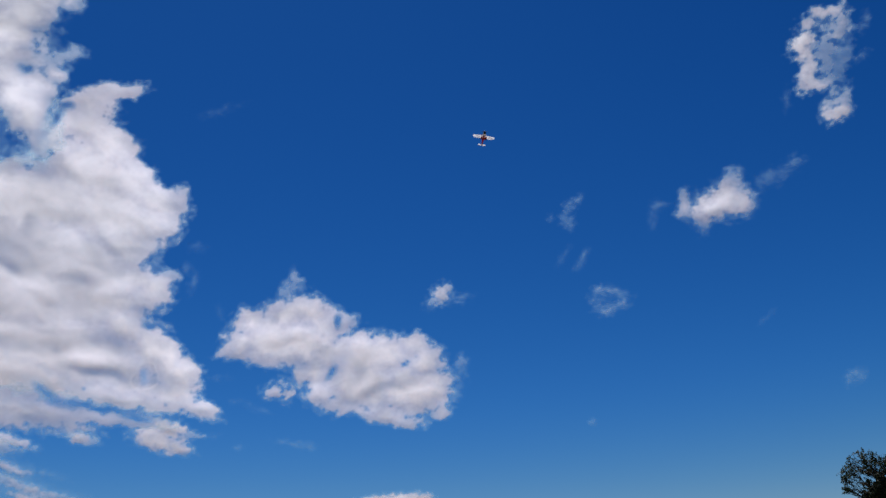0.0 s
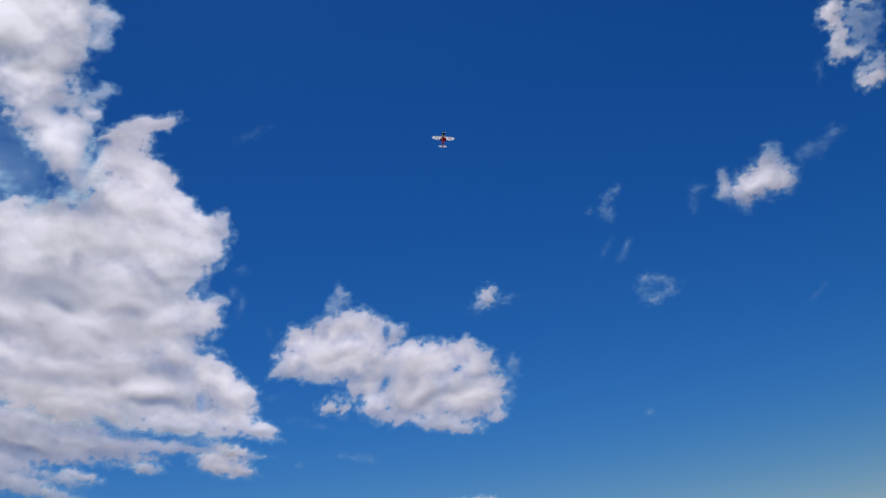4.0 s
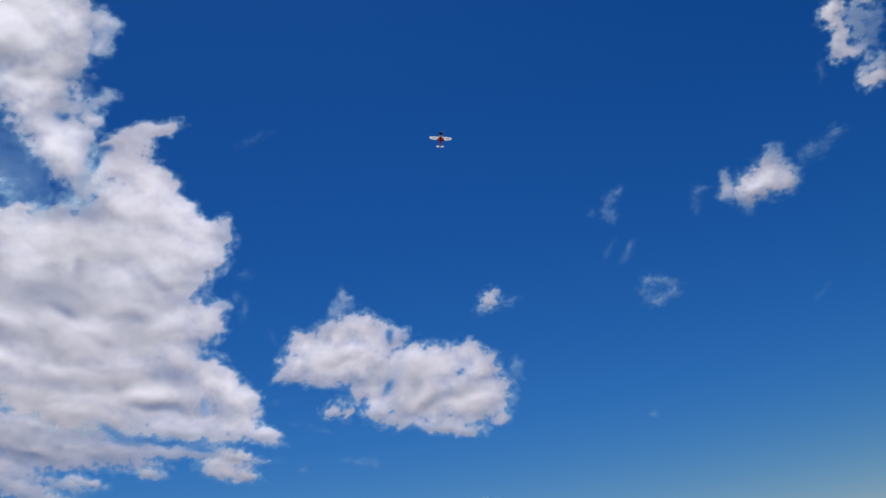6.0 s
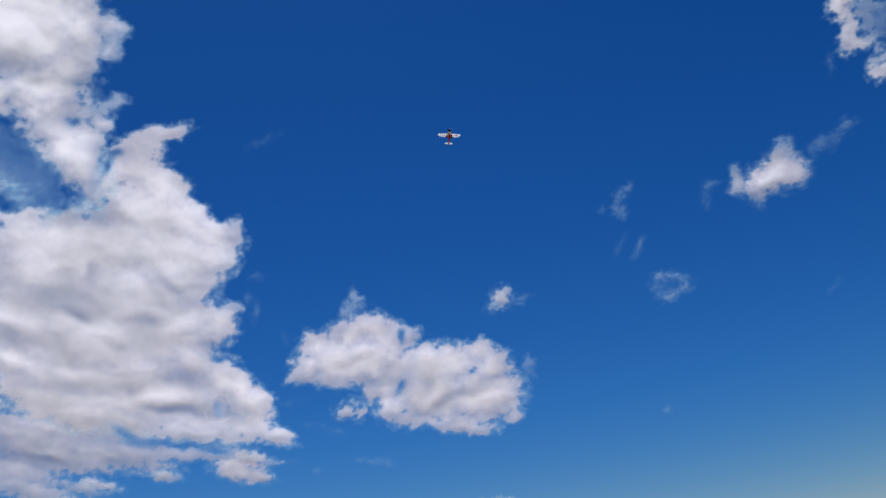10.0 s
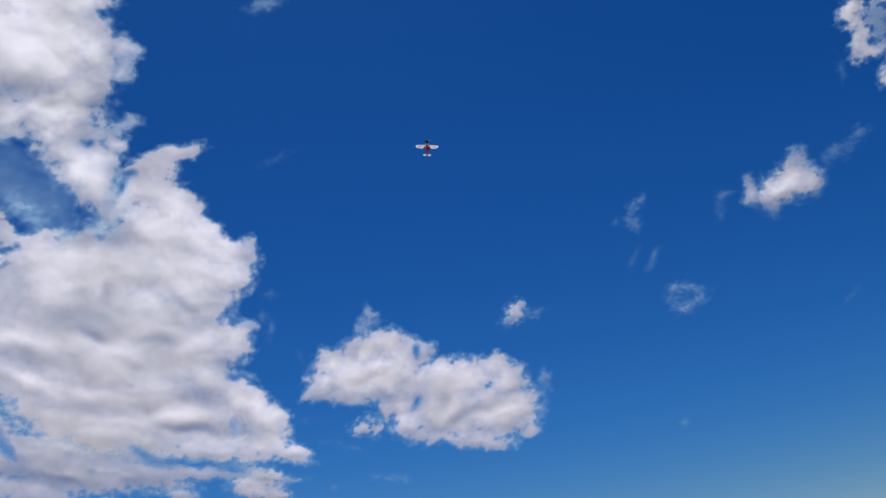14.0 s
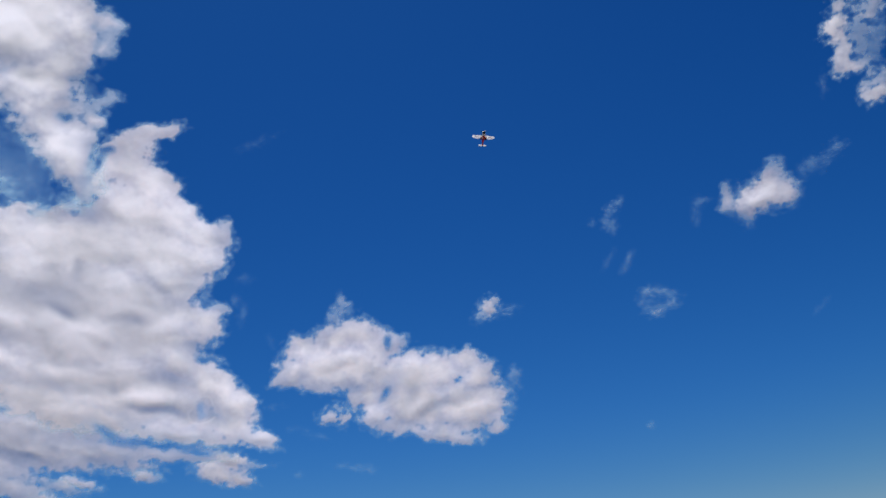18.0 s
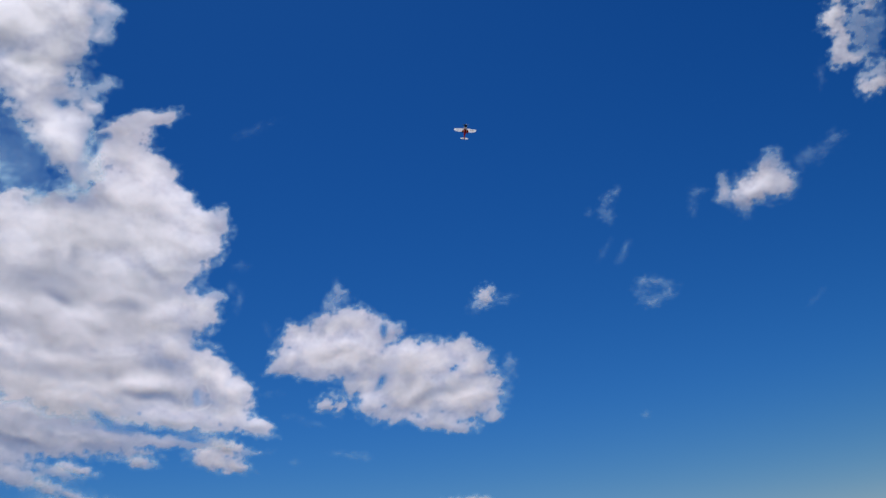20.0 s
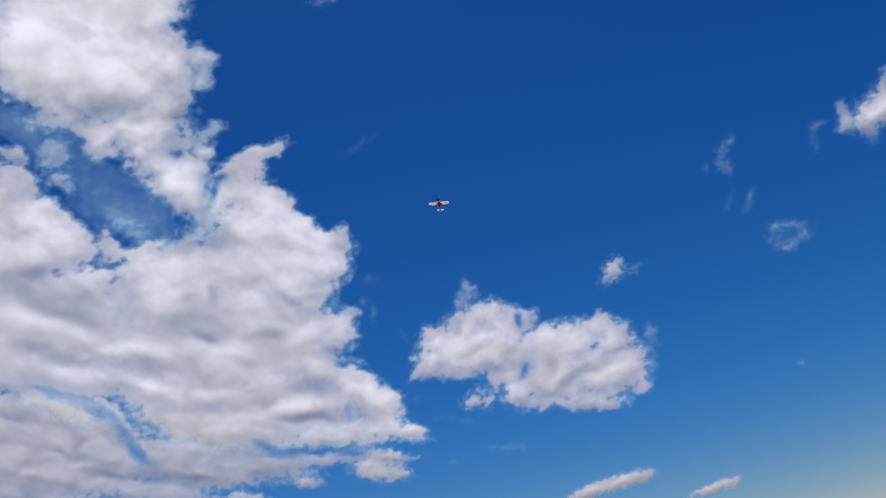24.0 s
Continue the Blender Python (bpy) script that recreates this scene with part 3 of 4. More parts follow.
shade_swells_d = [
    (-14.4, 16.9, 1.23, 0.69, -16, 0.34), (-21.5, 19.6, 1.17, 0.31, -13, 0.3), (-33.2, 27.5, 2.24, 0.51, 0, 0.59), (-34.0, 26.5, 0.95, 0.46, -14, 0.59),
    (-32.6, 25.4, 1.80, 0.54, -30, 0.68), (-30.4, 24.8, 1.22, 0.93, -75, 0.59), (-34.0, 23.5, 1.28, 0.69, -15, 0.47), (-31.5, 22.4, 1.66, 0.54, -26, 0.59),
    (-27.6, 21.9, 2.05, 0.44, -10, 0.59), (-26.0, 18.1, 2.42, 0.44, -14, 0.51), (-33.5, 18.0, 1.95, 0.44, -27, 0.42), (-30.8, 17.6, 2.68, 0.81, -28, 0.3),
    (-34.4, 16.9, 1.28, 0.50, -27, 0.42), (-30.9, 15.7, 1.65, 0.51, -23, 0.42),
]
shade_swells_e = [
    (-29.9, 27.4, 1.82, 0.57, 6, -0.7), (-32.1, 30.0, 1.49, 1.23, -34, -0.6), (-33.2, 28.5, 2.04, 0.56, -3, -0.7), (-34.5, 25.1, 1.44, 0.43, -20, -0.6),
    (-31.4, 24.1, 1.81, 0.37, -26, -0.7), (-29.5, 22.9, 1.38, 0.44, -22, -0.5), (-30.3, 21.4, 2.43, 0.44, -15, -1), (-33.5, 20.3, 1.75, 0.39, -14, -0.5),
    (-33.3, 17.2, 1.02, 0.29, -22, -0.4), (-32.7, 15.7, 1.19, 0.32, -28, -0.5),
]
shade_swells_f = [
    (-16.2, 22.0, 1.87, 0.52, 2, -0.6), (-17.0, 23.2, 2.32, 0.32, -2, 0.3), (-19.1, 22.5, 1.20, 0.38, 4, 0.21), (-15.2, 23.7, 1.10, 0.39, -18, -0.3),
    (-21.8, 21.8, 1.78, 0.31, -22, -0.5), (-21.8, 20.1, 1.45, 0.31, -2, 0.3), (-18.9, 20.4, 1.81, 0.51, 3, -0.4), (-16.2, 21.0, 1.09, 0.32, -8, 0.36),
    (-21.6, 19.2, 1.46, 0.31, -7, -0.4), (-17.2, 19.1, 1.54, 0.57, -9, 0.24), (-18.2, 18.1, 1.36, 0.31, -3, -0.8), (-18.3, 17.4, 1.51, 0.25, -2, 0.36),
    (-15.0, 17.3, 0.50, 0.51, 1, 0.36), (-16.0, 16.2, 1.86, 0.28, -12, -0.8),
]
shade_swells_g = [
    (-13.8, 15.8, 0.95, 0.25, -10, -0.6), (-12.1, 15.8, 0.77, 0.38, -16, -0.7), (-18.5, 15.7, 1.81, 0.25, -9, 0.36), (-21.4, 17.9, 1.76, 0.27, -10, -0.5),
    (-20.1, 17.2, 1.20, 0.24, -19, 0.3), (-21.3, 16.7, 1.17, 0.24, -14, -0.3), (-13.5, 17.8, 1.29, 0.75, -40, -0.35), (-17.2, 19.9, 1.23, 0.38, -14, -0.3),
]
haze_a = [
    (-28.9, 32.3, 3.29, 1.57, -41, 0.12), (-33.5, 35.5, 2.45, 0.99, -27, 0.16), (-27.0, 30.1, 2.50, 0.90, -26, 0.15), (-25.1, 31.6, 1.20, 1.20, -5, 0.1),
    (-15.2, 17.1, 0.40, 0.50, -5, 0.35),
]
bank = cloud("broad bank of billowing white cumulus cloud with grey folds", [heaps_a, heaps_b, heaps_c, heaps_d, heaps_e, heaps_f, heaps_g, heaps_h], holes=[gaps_a, gaps_b], haze=[haze_a], shade_swells=[shade_swells_a, shade_swells_b, shade_swells_c, shade_swells_d, shade_swells_e, shade_swells_f, shade_swells_g], soft=0.54, rough=0.36, seed=5, grey=0.46, fill=0.46, lie=-18, rolls=0.2, rim_=0.62)

heaps_a = [
    (-24.7, 18.0, 3.28, 0.66, -19), (-21.6, 16.9, 2.75, 0.61, -22), (-24.9, 16.7, 1.77, 0.59, -13), (-21.9, 15.4, 3.63, 0.54, -18),
    (-18.5, 14.85, 2.40, 0.15, -4), (-16.0, 14.75, 1.89, 0.17, -1, 0.85), (-24.3, 15.2, 2.94, 0.60, -14), (-23.8, 14.7, 1.80, 0.32, -9),
    (-20.8, 14.8, 1.09, 0.18, -5), (-26.5, 14.4, 1.80, 0.40, -14),
]
heaps_b = [
    (-24.8, 16.0, 4.42, 1.35, -11, 0.95), (-22.5, 16.8, 3.78, 1.09, -18, 0.95),
]
heaps_c = [
    (-33.2, 17.6, 6.44, 2.49, -12, 0.95),
]
heaps_d = [
    (-21.2, 15.3, 2.36, 0.77, -19, 0.95), (-17.8, 14.85, 1.82, 0.17, -1), (-15.6, 14.6, 1.24, 0.19, 0, 0.7),
    (-16.6, 15.5, 2.31, 0.40, -5, 0.4),
    (-25.7, 13.5, 2.33, 0.63, -18, 0.9), (-22.8, 13.3, 1.20, 0.29, -20, 0.8),
]
heaps_e = [
    (-34.7, 20.2, 3.78, 0.76, -16), (-32.0, 19.2, 2.84, 0.72, -27), (-30.2, 17.6, 1.81, 0.72, -35), (-33.8, 18.1, 3.50, 0.82, -17),
    (-36.2, 16.4, 3.09, 1.12, -6), (-31.8, 16.3, 3.25, 0.65, -18), (-33.6, 15.3, 3.45, 0.52, -18), (-26.3, 14.8, 1.85, 0.43, -14),
    (-28.5, 14.9, 1.51, 0.48, -9),
]
gaps_a = [
    (-31.9, 20.5, 1.26, 0.22, -27), (-30.1, 19.6, 1.23, 0.27, -33), (-28.7, 18.3, 0.95, 0.22, -61), (-28.0, 17.0, 0.70, 0.27, -57),
    (-17.9, 15.4, 1.89, 0.18, -5), (-20.5, 16.1, 0.72, 0.19, -34), (-15.5, 14.8, 0.73, 0.15, -6),
]
# narrow grey streaks of painted shade along the bands
folds_a = [
    (-23.4, 17.4, 3.01, 0.21, -19, 0.8), (-23.7, 16.0, 3.28, 0.21, -18, 0.7), (-21.6, 14.8, 2.42, 0.18, -16, 0.6), (-25.5, 14.7, 2.03, 0.20, -18, 0.6),
    (-24.5, 13.6, 2.33, 0.17, -16, 0.5),
]
folds_b = [
    (-33.5, 19.3, 2.65, 0.21, -18, 0.7), (-32.3, 17.5, 2.95, 0.21, -22, 0.7), (-33.6, 16.2, 2.75, 0.20, -23, 0.7), (-29.1, 15.8, 2.72, 0.21, -14, 0.6),
    (-25.3, 15.2, 2.49, 0.22, -17, 0.6),
]
haze_a = [
    (-31.6, 20.4, 1.90, 0.50, -22, 0.5), (-29.3, 19.0, 1.40, 0.45, -47, 0.22), (-28.2, 17.3, 1.00, 0.55, -66, 0.12),
]
cloud("thin grey-white banded cloud sheet with blue gaps", [heaps_a, heaps_b, heaps_c, heaps_d, heaps_e], holes=[gaps_a], haze=[haze_a], folds=[folds_a, folds_b], soft=0.52, rough=0.3, seed=9, body=0.94, fill=0.5, grey=0.56, lie=-20, rolls=0.4, rim_=0.62)

heaps_a = [
    (-13.6, 14.2, 1.09, 0.57, -16), (-14.2, 13.4, 1.52, 0.48, -14), (-14.6, 13.9, 0.95, 0.44, -6), (-12.0, 13.8, 0.84, 0.19, -1, 0.6),
    (-13.0, 13.1, 0.83, 0.38, -16),
]
cloud("small ragged white cumulus cloud under a larger bank", [heaps_a], soft=0.45, rough=0.28, seed=11, body=0.92)

heaps_a = [
    (-18.5, 13.7, 0.74, 0.40, -5), (-17.8, 13.5, 0.43, 0.25, -15, 0.5),
]
cloud("tiny pale cloud puff", [heaps_a], soft=0.4, rough=0.2, seed=12, body=0.8)

heaps_a = [
    (-9.0, 20.3, 1.07, 0.87, -6), (-9.5, 19.1, 1.13, 0.86, 4), (-10.5, 18.6, 0.73, 0.30, 16), (-7.7, 19.2, 1.84, 1.40, -7),
    (-6.8, 20.7, 1.51, 1.01, 8), (-5.3, 20.9, 1.52, 1.01, -18), (-4.2, 20.0, 0.95, 1.22, 7), (-5.9, 19.0, 2.18, 1.41, -8),
    (-8.0, 18.1, 1.40, 0.47, -12), (-6.2, 22.8, 0.41, 0.68, 3, 0.6), (-6.8, 22.2, 0.54, 0.40, -7, 0.45), (-3.2, 20.0, 0.74, 0.47, 27, 0.9),
    (-2.6, 20.3, 0.41, 0.24, 36, 0.8),
]
heaps_b = [
    (-3.9, 18.2, 1.68, 1.21, -8), (-4.8, 16.2, 0.87, 0.93, -8), (-2.1, 18.1, 1.68, 1.55, -9), (-0.6, 18.2, 1.55, 1.15, 3),
    (1.2, 18.6, 1.01, 0.74, -10), (1.9, 17.5, 1.08, 1.21, -30), (2.5, 16.0, 0.87, 1.40, -10), (0.8, 16.0, 2.17, 1.51, -10),
    (-2.0, 16.4, 2.51, 1.54, -9), (-3.4, 15.3, 1.73, 0.53, -12), (-0.5, 14.5, 1.93, 0.60, -12), (0.4, 13.9, 0.60, 0.27, -9),
    (2.5, 14.5, 0.60, 0.53, 10), (-5.2, 17.3, 1.20, 0.87, -8),
]
gaps_a = [
    (-4.0, 17.2, 0.12, 0.28, -38), (-8.9, 17.7, 0.46, 0.20, -7), (-3.6, 20.3, 0.20, 0.30, -8),
]
shade_swells_a = [
    (-6.2, 19.7, 1.63, 0.69, 7, -0.95), (-9.1, 19.7, 1.02, 0.68, -7, -0.7), (-5.1, 21.1, 1.04, 0.43, -18, -0.5), (-8.0, 18.3, 1.02, 0.34, -7, -0.6),
    (-1.6, 18.5, 2.07, 0.69, -14, -0.7), (0.5, 18.0, 0.86, 0.68, -10, -0.6), (-4.9, 16.2, 0.86, 0.68, -8, -0.6), (1.6, 15.8, 1.29, 0.24, 5, -0.7),
    (0.2, 14.1, 0.55, 0.20, -10, -0.6), (2.5, 14.9, 0.68, 0.34, 0, -0.4), (-2.2, 14.8, 1.03, 0.30, -9, -0.4), (-0.5, 15.2, 1.03, 0.24, 10, -0.4),
    (-2.3, 17.2, 0.42, 1.27, -29, 0.47), (-4.5, 18.4, 1.13, 0.47, 12, 0.34),
]
shade_swells_b = [
    (-1.3, 16.0, 0.95, 0.30, 20, 0.51), (0.3, 16.3, 1.52, 0.30, 10, 0.47), (-3.6, 15.3, 0.75, 0.30, 11, 0.34), (1.1, 16.9, 1.13, 0.30, 0, 0.34),
    (-7.4, 20.5, 0.30, 0.34, -7, 0.42), (-5.9, 17.7, 0.56, 0.30, -8, 0.51), (3.0, 17.7, 0.47, 0.64, -11, 0.34), (-1.1, 14.8, 0.56, 0.30, 20, 0.42),
]
drifting = cloud("detached white cumulus cloud with a frayed rim", [heaps_a, heaps_b], holes=[gaps_a], shade_swells=[shade_swells_a, shade_swells_b], soft=0.5, rough=0.36, seed=21, fill=0.42, grey=0.34, lie=-20, rolls=0.16, rim_=0.5)

heaps_a = [
    (4.1, 17.3, 0.43, 0.55, -11), (3.8, 16.8, 0.33, 0.33, -11, 0.6), (3.6, 15.6, 0.16, 0.60, -36, 1), (3.9, 16.1, 0.13, 0.28, -26, 0.8),
    (3.4, 15.1, 0.16, 0.30, -51, 0.9),
]
cloud("faint torn cloud shred", [heaps_a], soft=0.35, rough=0.2, seed=22, body=0.36, of=drifting)

heaps_a = [
    (-7.5, 16.2, 0.55, 0.40, -8), (-8.0, 16.1, 0.36, 0.28, -18, 0.8), (-6.6, 16.0, 0.33, 0.52, -23), (-7.2, 16.8, 0.52, 0.26, 12, 0.5),
    (-6.9, 16.4, 0.32, 0.26, -8, 0.6),
]
cloud("small broken cloud fragment", [heaps_a], soft=0.42, rough=0.26, seed=23, body=0.72, of=drifting)

heaps_a = [
    (3.2, 21.5, 0.60, 0.60, -13), (2.6, 21.1, 0.34, 0.34, -42, 0.6), (3.6, 21.9, 0.27, 0.30, -13, 0.7),
    (4.0, 21.1, 0.47, 0.18, -3, 0.34), (2.2, 20.8, 0.24, 0.27, -12, 0.3), (4.7, 21.2, 0.27, 0.13, 7, 0.25),
]
cloud("small bright cloud puff trailing a thin wisp", [heaps_a], soft=0.42, rough=0.34, seed=24, body=0.72)

heaps_a = [
    (13.3, 20.6, 0.46, 0.23, 11, 0.95), (13.9, 20.6, 0.46, 0.16, -15, 0.85), (14.5, 20.3, 0.36, 0.16, -25, 0.5), (14.5, 19.7, 0.36, 0.19, 11, 0.75),
    (13.9, 19.5, 0.36, 0.20, 11, 0.95), (13.3, 19.4, 0.36, 0.20, -14), (12.9, 20.2, 0.20, 0.26, -14, 0.6), (13.7, 20.0, 0.65, 0.29, -15, 0.16),
]
cloud("thin ring-shaped cloud wisp", [heaps_a], soft=0.42, rough=0.22, seed=25, body=0.54)

heaps_a = [
    (12.4, 22.6, 0.20, 0.63, -43),
]
cloud("faint streak of thin cloud", [heaps_a], soft=0.35, rough=0.14, seed=30, body=0.36)

heaps_a = [
    (22.9, 17.6, 0.12, 0.42, -52),
]
cloud("faint streak of thin cloud", [heaps_a], soft=0.35, rough=0.14, seed=31, body=0.2)

heaps_a = [
    (11.3, 23.0, 0.17, 0.53, -40),
]
cloud("faint streak of thin cloud", [heaps_a], soft=0.35, rough=0.14, seed=32, body=0.2)

heaps_a = [
    (12.2, 26.0, 0.36, 0.27, 15, 0.95), (12.8, 26.3, 0.23, 0.30, -51, 0.7), (11.8, 25.1, 0.40, 0.37, -15, 0.5), (12.1, 24.7, 0.20, 0.20, -15, 0.5),
    (12.0, 25.6, 0.23, 0.23, -15, 0.5),
]
cloud("small frayed cloud wisp", [heaps_a], soft=0.42, rough=0.25, seed=40, body=0.46)

heaps_a = [
    (10.8, 25.4, 0.23, 0.20, -45),
]
cloud("faint speck of thin cloud", [heaps_a], soft=0.3, rough=0.15, seed=41, body=0.26)

heaps_a = [
    (17.4, 24.8, 0.14, 0.40, -24), (17.7, 25.0, 0.19, 0.20, 0), (18.0, 25.1, 0.30, 0.14, -14), (17.3, 24.1, 0.11, 0.22, -18, 0.7),
]
cloud("faint curled thread of cloud", [heaps_a], soft=0.35, rough=0.18, seed=42, body=0.24)

heaps_a = [
    (21.9, 24.6, 1.21, 0.98, -10), (20.9, 24.3, 1.15, 0.78, -9), (20.2, 23.9, 0.75, 0.50, -19, 0.8), (19.4, 24.7, 0.48, 0.70, -19, 0.8),
    (22.9, 24.2, 0.72, 0.72, -21, 0.9), (22.5, 25.5, 0.55, 0.81, -42, 0.75), (22.7, 24.9, 0.66, 0.55, -21, 0.75), (22.65, 25.9, 0.38, 0.40, -21, 0.45),
    (20.3, 23.3, 0.26, 0.44, -19, 0.4), (19.5, 25.4, 0.27, 0.44, -19, 0.6), (23.5, 24.2, 0.28, 0.43, -21, 0.5),
]
shade_swells_a = [
    (21.4, 24.3, 1.01, 0.57, 0, -0.6), (20.4, 23.6, 1.01, 0.38, -21, 0.5),
]
lumpy = cloud("bright lumpy white cumulus cloud", [heaps_a], shade_swells=[shade_swells_a], soft=0.62, rough=0.33, seed=45, body=0.88, grey=0.48, rim_=0.5)

heaps_a = [
    (24.9, 25.3, 0.55, 0.38, 16, 0.7), (25.7, 25.4, 0.55, 0.33, 21, 0.9), (26.5, 25.8, 0.27, 0.29, 20, 0.8), (26.8, 25.9, 0.20, 0.15, -23),
    (24.3, 25.0, 0.50, 0.30, 26, 0.5),
]
cloud("wispy cloud tail drifting off a cumulus", [heaps_a], soft=0.55, rough=0.3, seed=46, body=0.27, of=lumpy)

heaps_a = [
    (28.75, 32.00, 0.66, 0.78, -40), (29.35, 33.10, 0.40, 0.37, 1, 0.8), (30.65, 33.20, 0.94, 0.49, -5, 0.8), (31.35, 32.50, 0.45, 0.78, -21, 0.6),
    (30.75, 32.00, 0.67, 0.37, -10, 0.85), (28.75, 30.70, 0.43, 1.18, -14, 0.95), (28.35, 29.80, 0.58, 0.37, -18, 0.9), (29.15, 29.70, 0.75, 0.37, -19, 0.9),
    (29.95, 31.00, 0.74, 1.22, -20, 0.42), (30.55, 30.30, 0.46, 1.20, -30, 0.3), (29.55, 27.90, 0.66, 0.71, -49, 0.9), (30.35, 28.40, 0.40, 0.67, -30, 0.6),
    (29.45, 28.70, 0.29, 0.56, -18, 0.6),
]
hollow = cloud("ragged white cumulus cloud with a thin hollow middle", [heaps_a], soft=0.55, rough=0.5, seed=50, body=0.92, grey=0.5, rim_=0.5)

heaps_a = [
    (32.75, 32.20, 0.20, 0.34, -22), (32.05, 31.90, 0.23, 0.17, -21, 0.5),
]
cloud("faint shreds of thin cloud", [heaps_a], soft=0.4, rough=0.25, seed=51, body=0.36, of=hollow)

heaps_a = [
    (31.85, 30.40, 0.35, 0.20, 23),
]
cloud("faint shreds of thin cloud", [heaps_a], soft=0.4, rough=0.25, seed=65, body=0.3, of=hollow)

heaps_a = [
    (27.00, 29.40, 0.18, 0.43, -17),
]
cloud("faint smear of thin cloud", [heaps_a], soft=0.4, rough=0.22, seed=52, body=0.28)

heaps_a = [
    (11.7, 13.1, 0.21, 0.21, -19),
]
cloud("tiny dot of white cloud", [heaps_a], soft=0.3, rough=0.1, seed=53, body=0.4)

heaps_a = [
    (-1.9, 9.6, 1.34, 0.38, 5), (-0.1, 9.6, 1.34, 0.45, 3), (1.1, 9.6, 0.70, 0.29, -0), (-2.6, 9.4, 0.96, 0.32, -5),
]
cloud("low flat-based cloud near the horizon", [heaps_a], soft=0.4, rough=0.2, seed=54, body=1.0)

heaps_a = [
    (4.5, 7.9, 1.36, 0.31, 2), (5.6, 8.0, 0.49, 0.25, -6),
]
cloud("low flat-based cloud near the horizon", [heaps_a], soft=0.4, rough=0.2, seed=55, body=0.95)

heaps_a = [
    (-6.5, 13.2, 0.85, 0.16, -12), (-5.6, 13.0, 0.26, 0.13, -8),
]
cloud("faint flat cloud streak", [heaps_a], soft=0.3, rough=0.15, seed=56, body=0.3)

heaps_a = [
    (-9.6, 13.1, 0.26, 0.19, -7),
]
cloud("faint small cloud speck", [heaps_a], soft=0.3, rough=0.12, seed=57, body=0.25)

heaps_a = [
    (-11.1, 32.7, 0.92, 0.23, 21),
]
cloud("faint thin cloud streak high in the sky", [heaps_a], soft=0.4, rough=0.25, seed=58, body=0.08)

heaps_a = [
    (-10.9, 41.6, 1.14, 0.38, 14), (-8.7, 42.1, 1.27, 0.32, 10),
]
cloud("thin feathered cloud edge high in the sky", [heaps_a], soft=0.5, rough=0.25, seed=59, body=0.3)

heaps_a = [
    (-12.5, 24.7, 0.50, 0.26, 6), (-12.6, 22.6, 0.20, 0.56, -15), (-13.0, 23.5, 0.26, 0.30, -5),
]
cloud("faint ragged shreds beside a cloud bank", [heaps_a], soft=0.4, rough=0.22, seed=61, body=0.17, of=bank)

heaps_a = [
    (-10.9, 20.9, 0.17, 0.40, 25),
]
cloud("faint torn cloud shred in clear sky", [heaps_a], soft=0.35, rough=0.2, seed=62, body=0.15)

heaps_a = [
    (-10.9, 17.1, 0.52, 0.16, -1),
]
cloud("faint torn cloud shred in clear sky", [heaps_a], soft=0.35, rough=0.2, seed=64, body=0.15)

heaps_a = [
    (-9.0, 15.5, 0.30, 0.13, -27), (-8.2, 15.1, 0.33, 0.13, -17), (-9.9, 15.7, 0.20, 0.13, -7),
]
cloud("faint low cloud specks", [heaps_a], soft=0.3, rough=0.16, seed=63, body=0.18)

heaps_a = [
    (26.6, 13.6, 0.27, 0.18, 25), (26.9, 13.6, 0.18, 0.18, -11), (27.1, 13.4, 0.18, 0.27, -22, 0.85), (26.4, 13.3, 0.12, 0.21, -32, 0.6),
    (26.9, 13.4, 0.27, 0.15, -11, 0.6),
]
cloud("faint arched wisp of thin cloud above the trees", [heaps_a], soft=0.36, rough=0.16, seed=66, body=0.38)

heaps_a = [
    (-22.3, 12.2, 0.86, 0.26, -25), (-21.5, 11.9, 0.69, 0.26, -20, 0.9), (-20.2, 11.8, 0.58, 0.12, -15, 0.4), (-23.5, 12.6, 1.13, 0.40, -25),
]
cloud("thin slanting cloud band low in the sky", [heaps_a], soft=0.6, rough=0.16, seed=67, body=0.72, rim_=0.5, grey=0.55)

heaps_a = [
    (-21.8, 11.4, 0.91, 0.20, -22, 0.9), (-20.7, 10.9, 0.98, 0.26, -18), (-19.2, 10.6, 0.99, 0.23, -11, 0.7), (-23.1, 11.7, 1.13, 0.28, -22),
    (-20.7, 10.4, 1.72, 0.26, -16),
]
cloud("thin slanting cloud band low in the sky", [heaps_a], soft=0.6, rough=0.16, seed=68, body=0.72, rim_=0.5, grey=0.55)

heaps_a = [
    (-21.7, 13.4, 0.61, 0.23, -9), (-22.5, 13.6, 0.63, 0.35, -9, 0.8), (-20.9, 13.1, 0.35, 0.17, -29, 0.3),
]
cloud("small flat pale cloud under a larger bank", [heaps_a], soft=0.42, rough=0.22, seed=69, body=0.85, rim_=0.55)

heaps_a = [
    (-31.2, 34.7, 0.23, 0.63, -11, 0.9), (-31.6, 33.9, 0.79, 0.24, 35, 0.8), (-32.2, 34.3, 0.24, 0.54, 31, 0.7),
    (-32.3, 33.5, 0.52, 0.22, -1, 0.6), (-30.8, 33.4, 0.27, 0.25, -1, 0.6), (-32.7, 32.9, 0.46, 0.25, -1, 0.6),
]
cloud("torn pale shred in a blue gap between clouds", [heaps_a], soft=0.5, rough=0.5, seed=71, body=0.4)

heaps_a = [
    (-31.3, 32.7, 0.41, 0.22, -12, 1), (-30.8, 32.2, 0.24, 0.41, 9, 1),
]
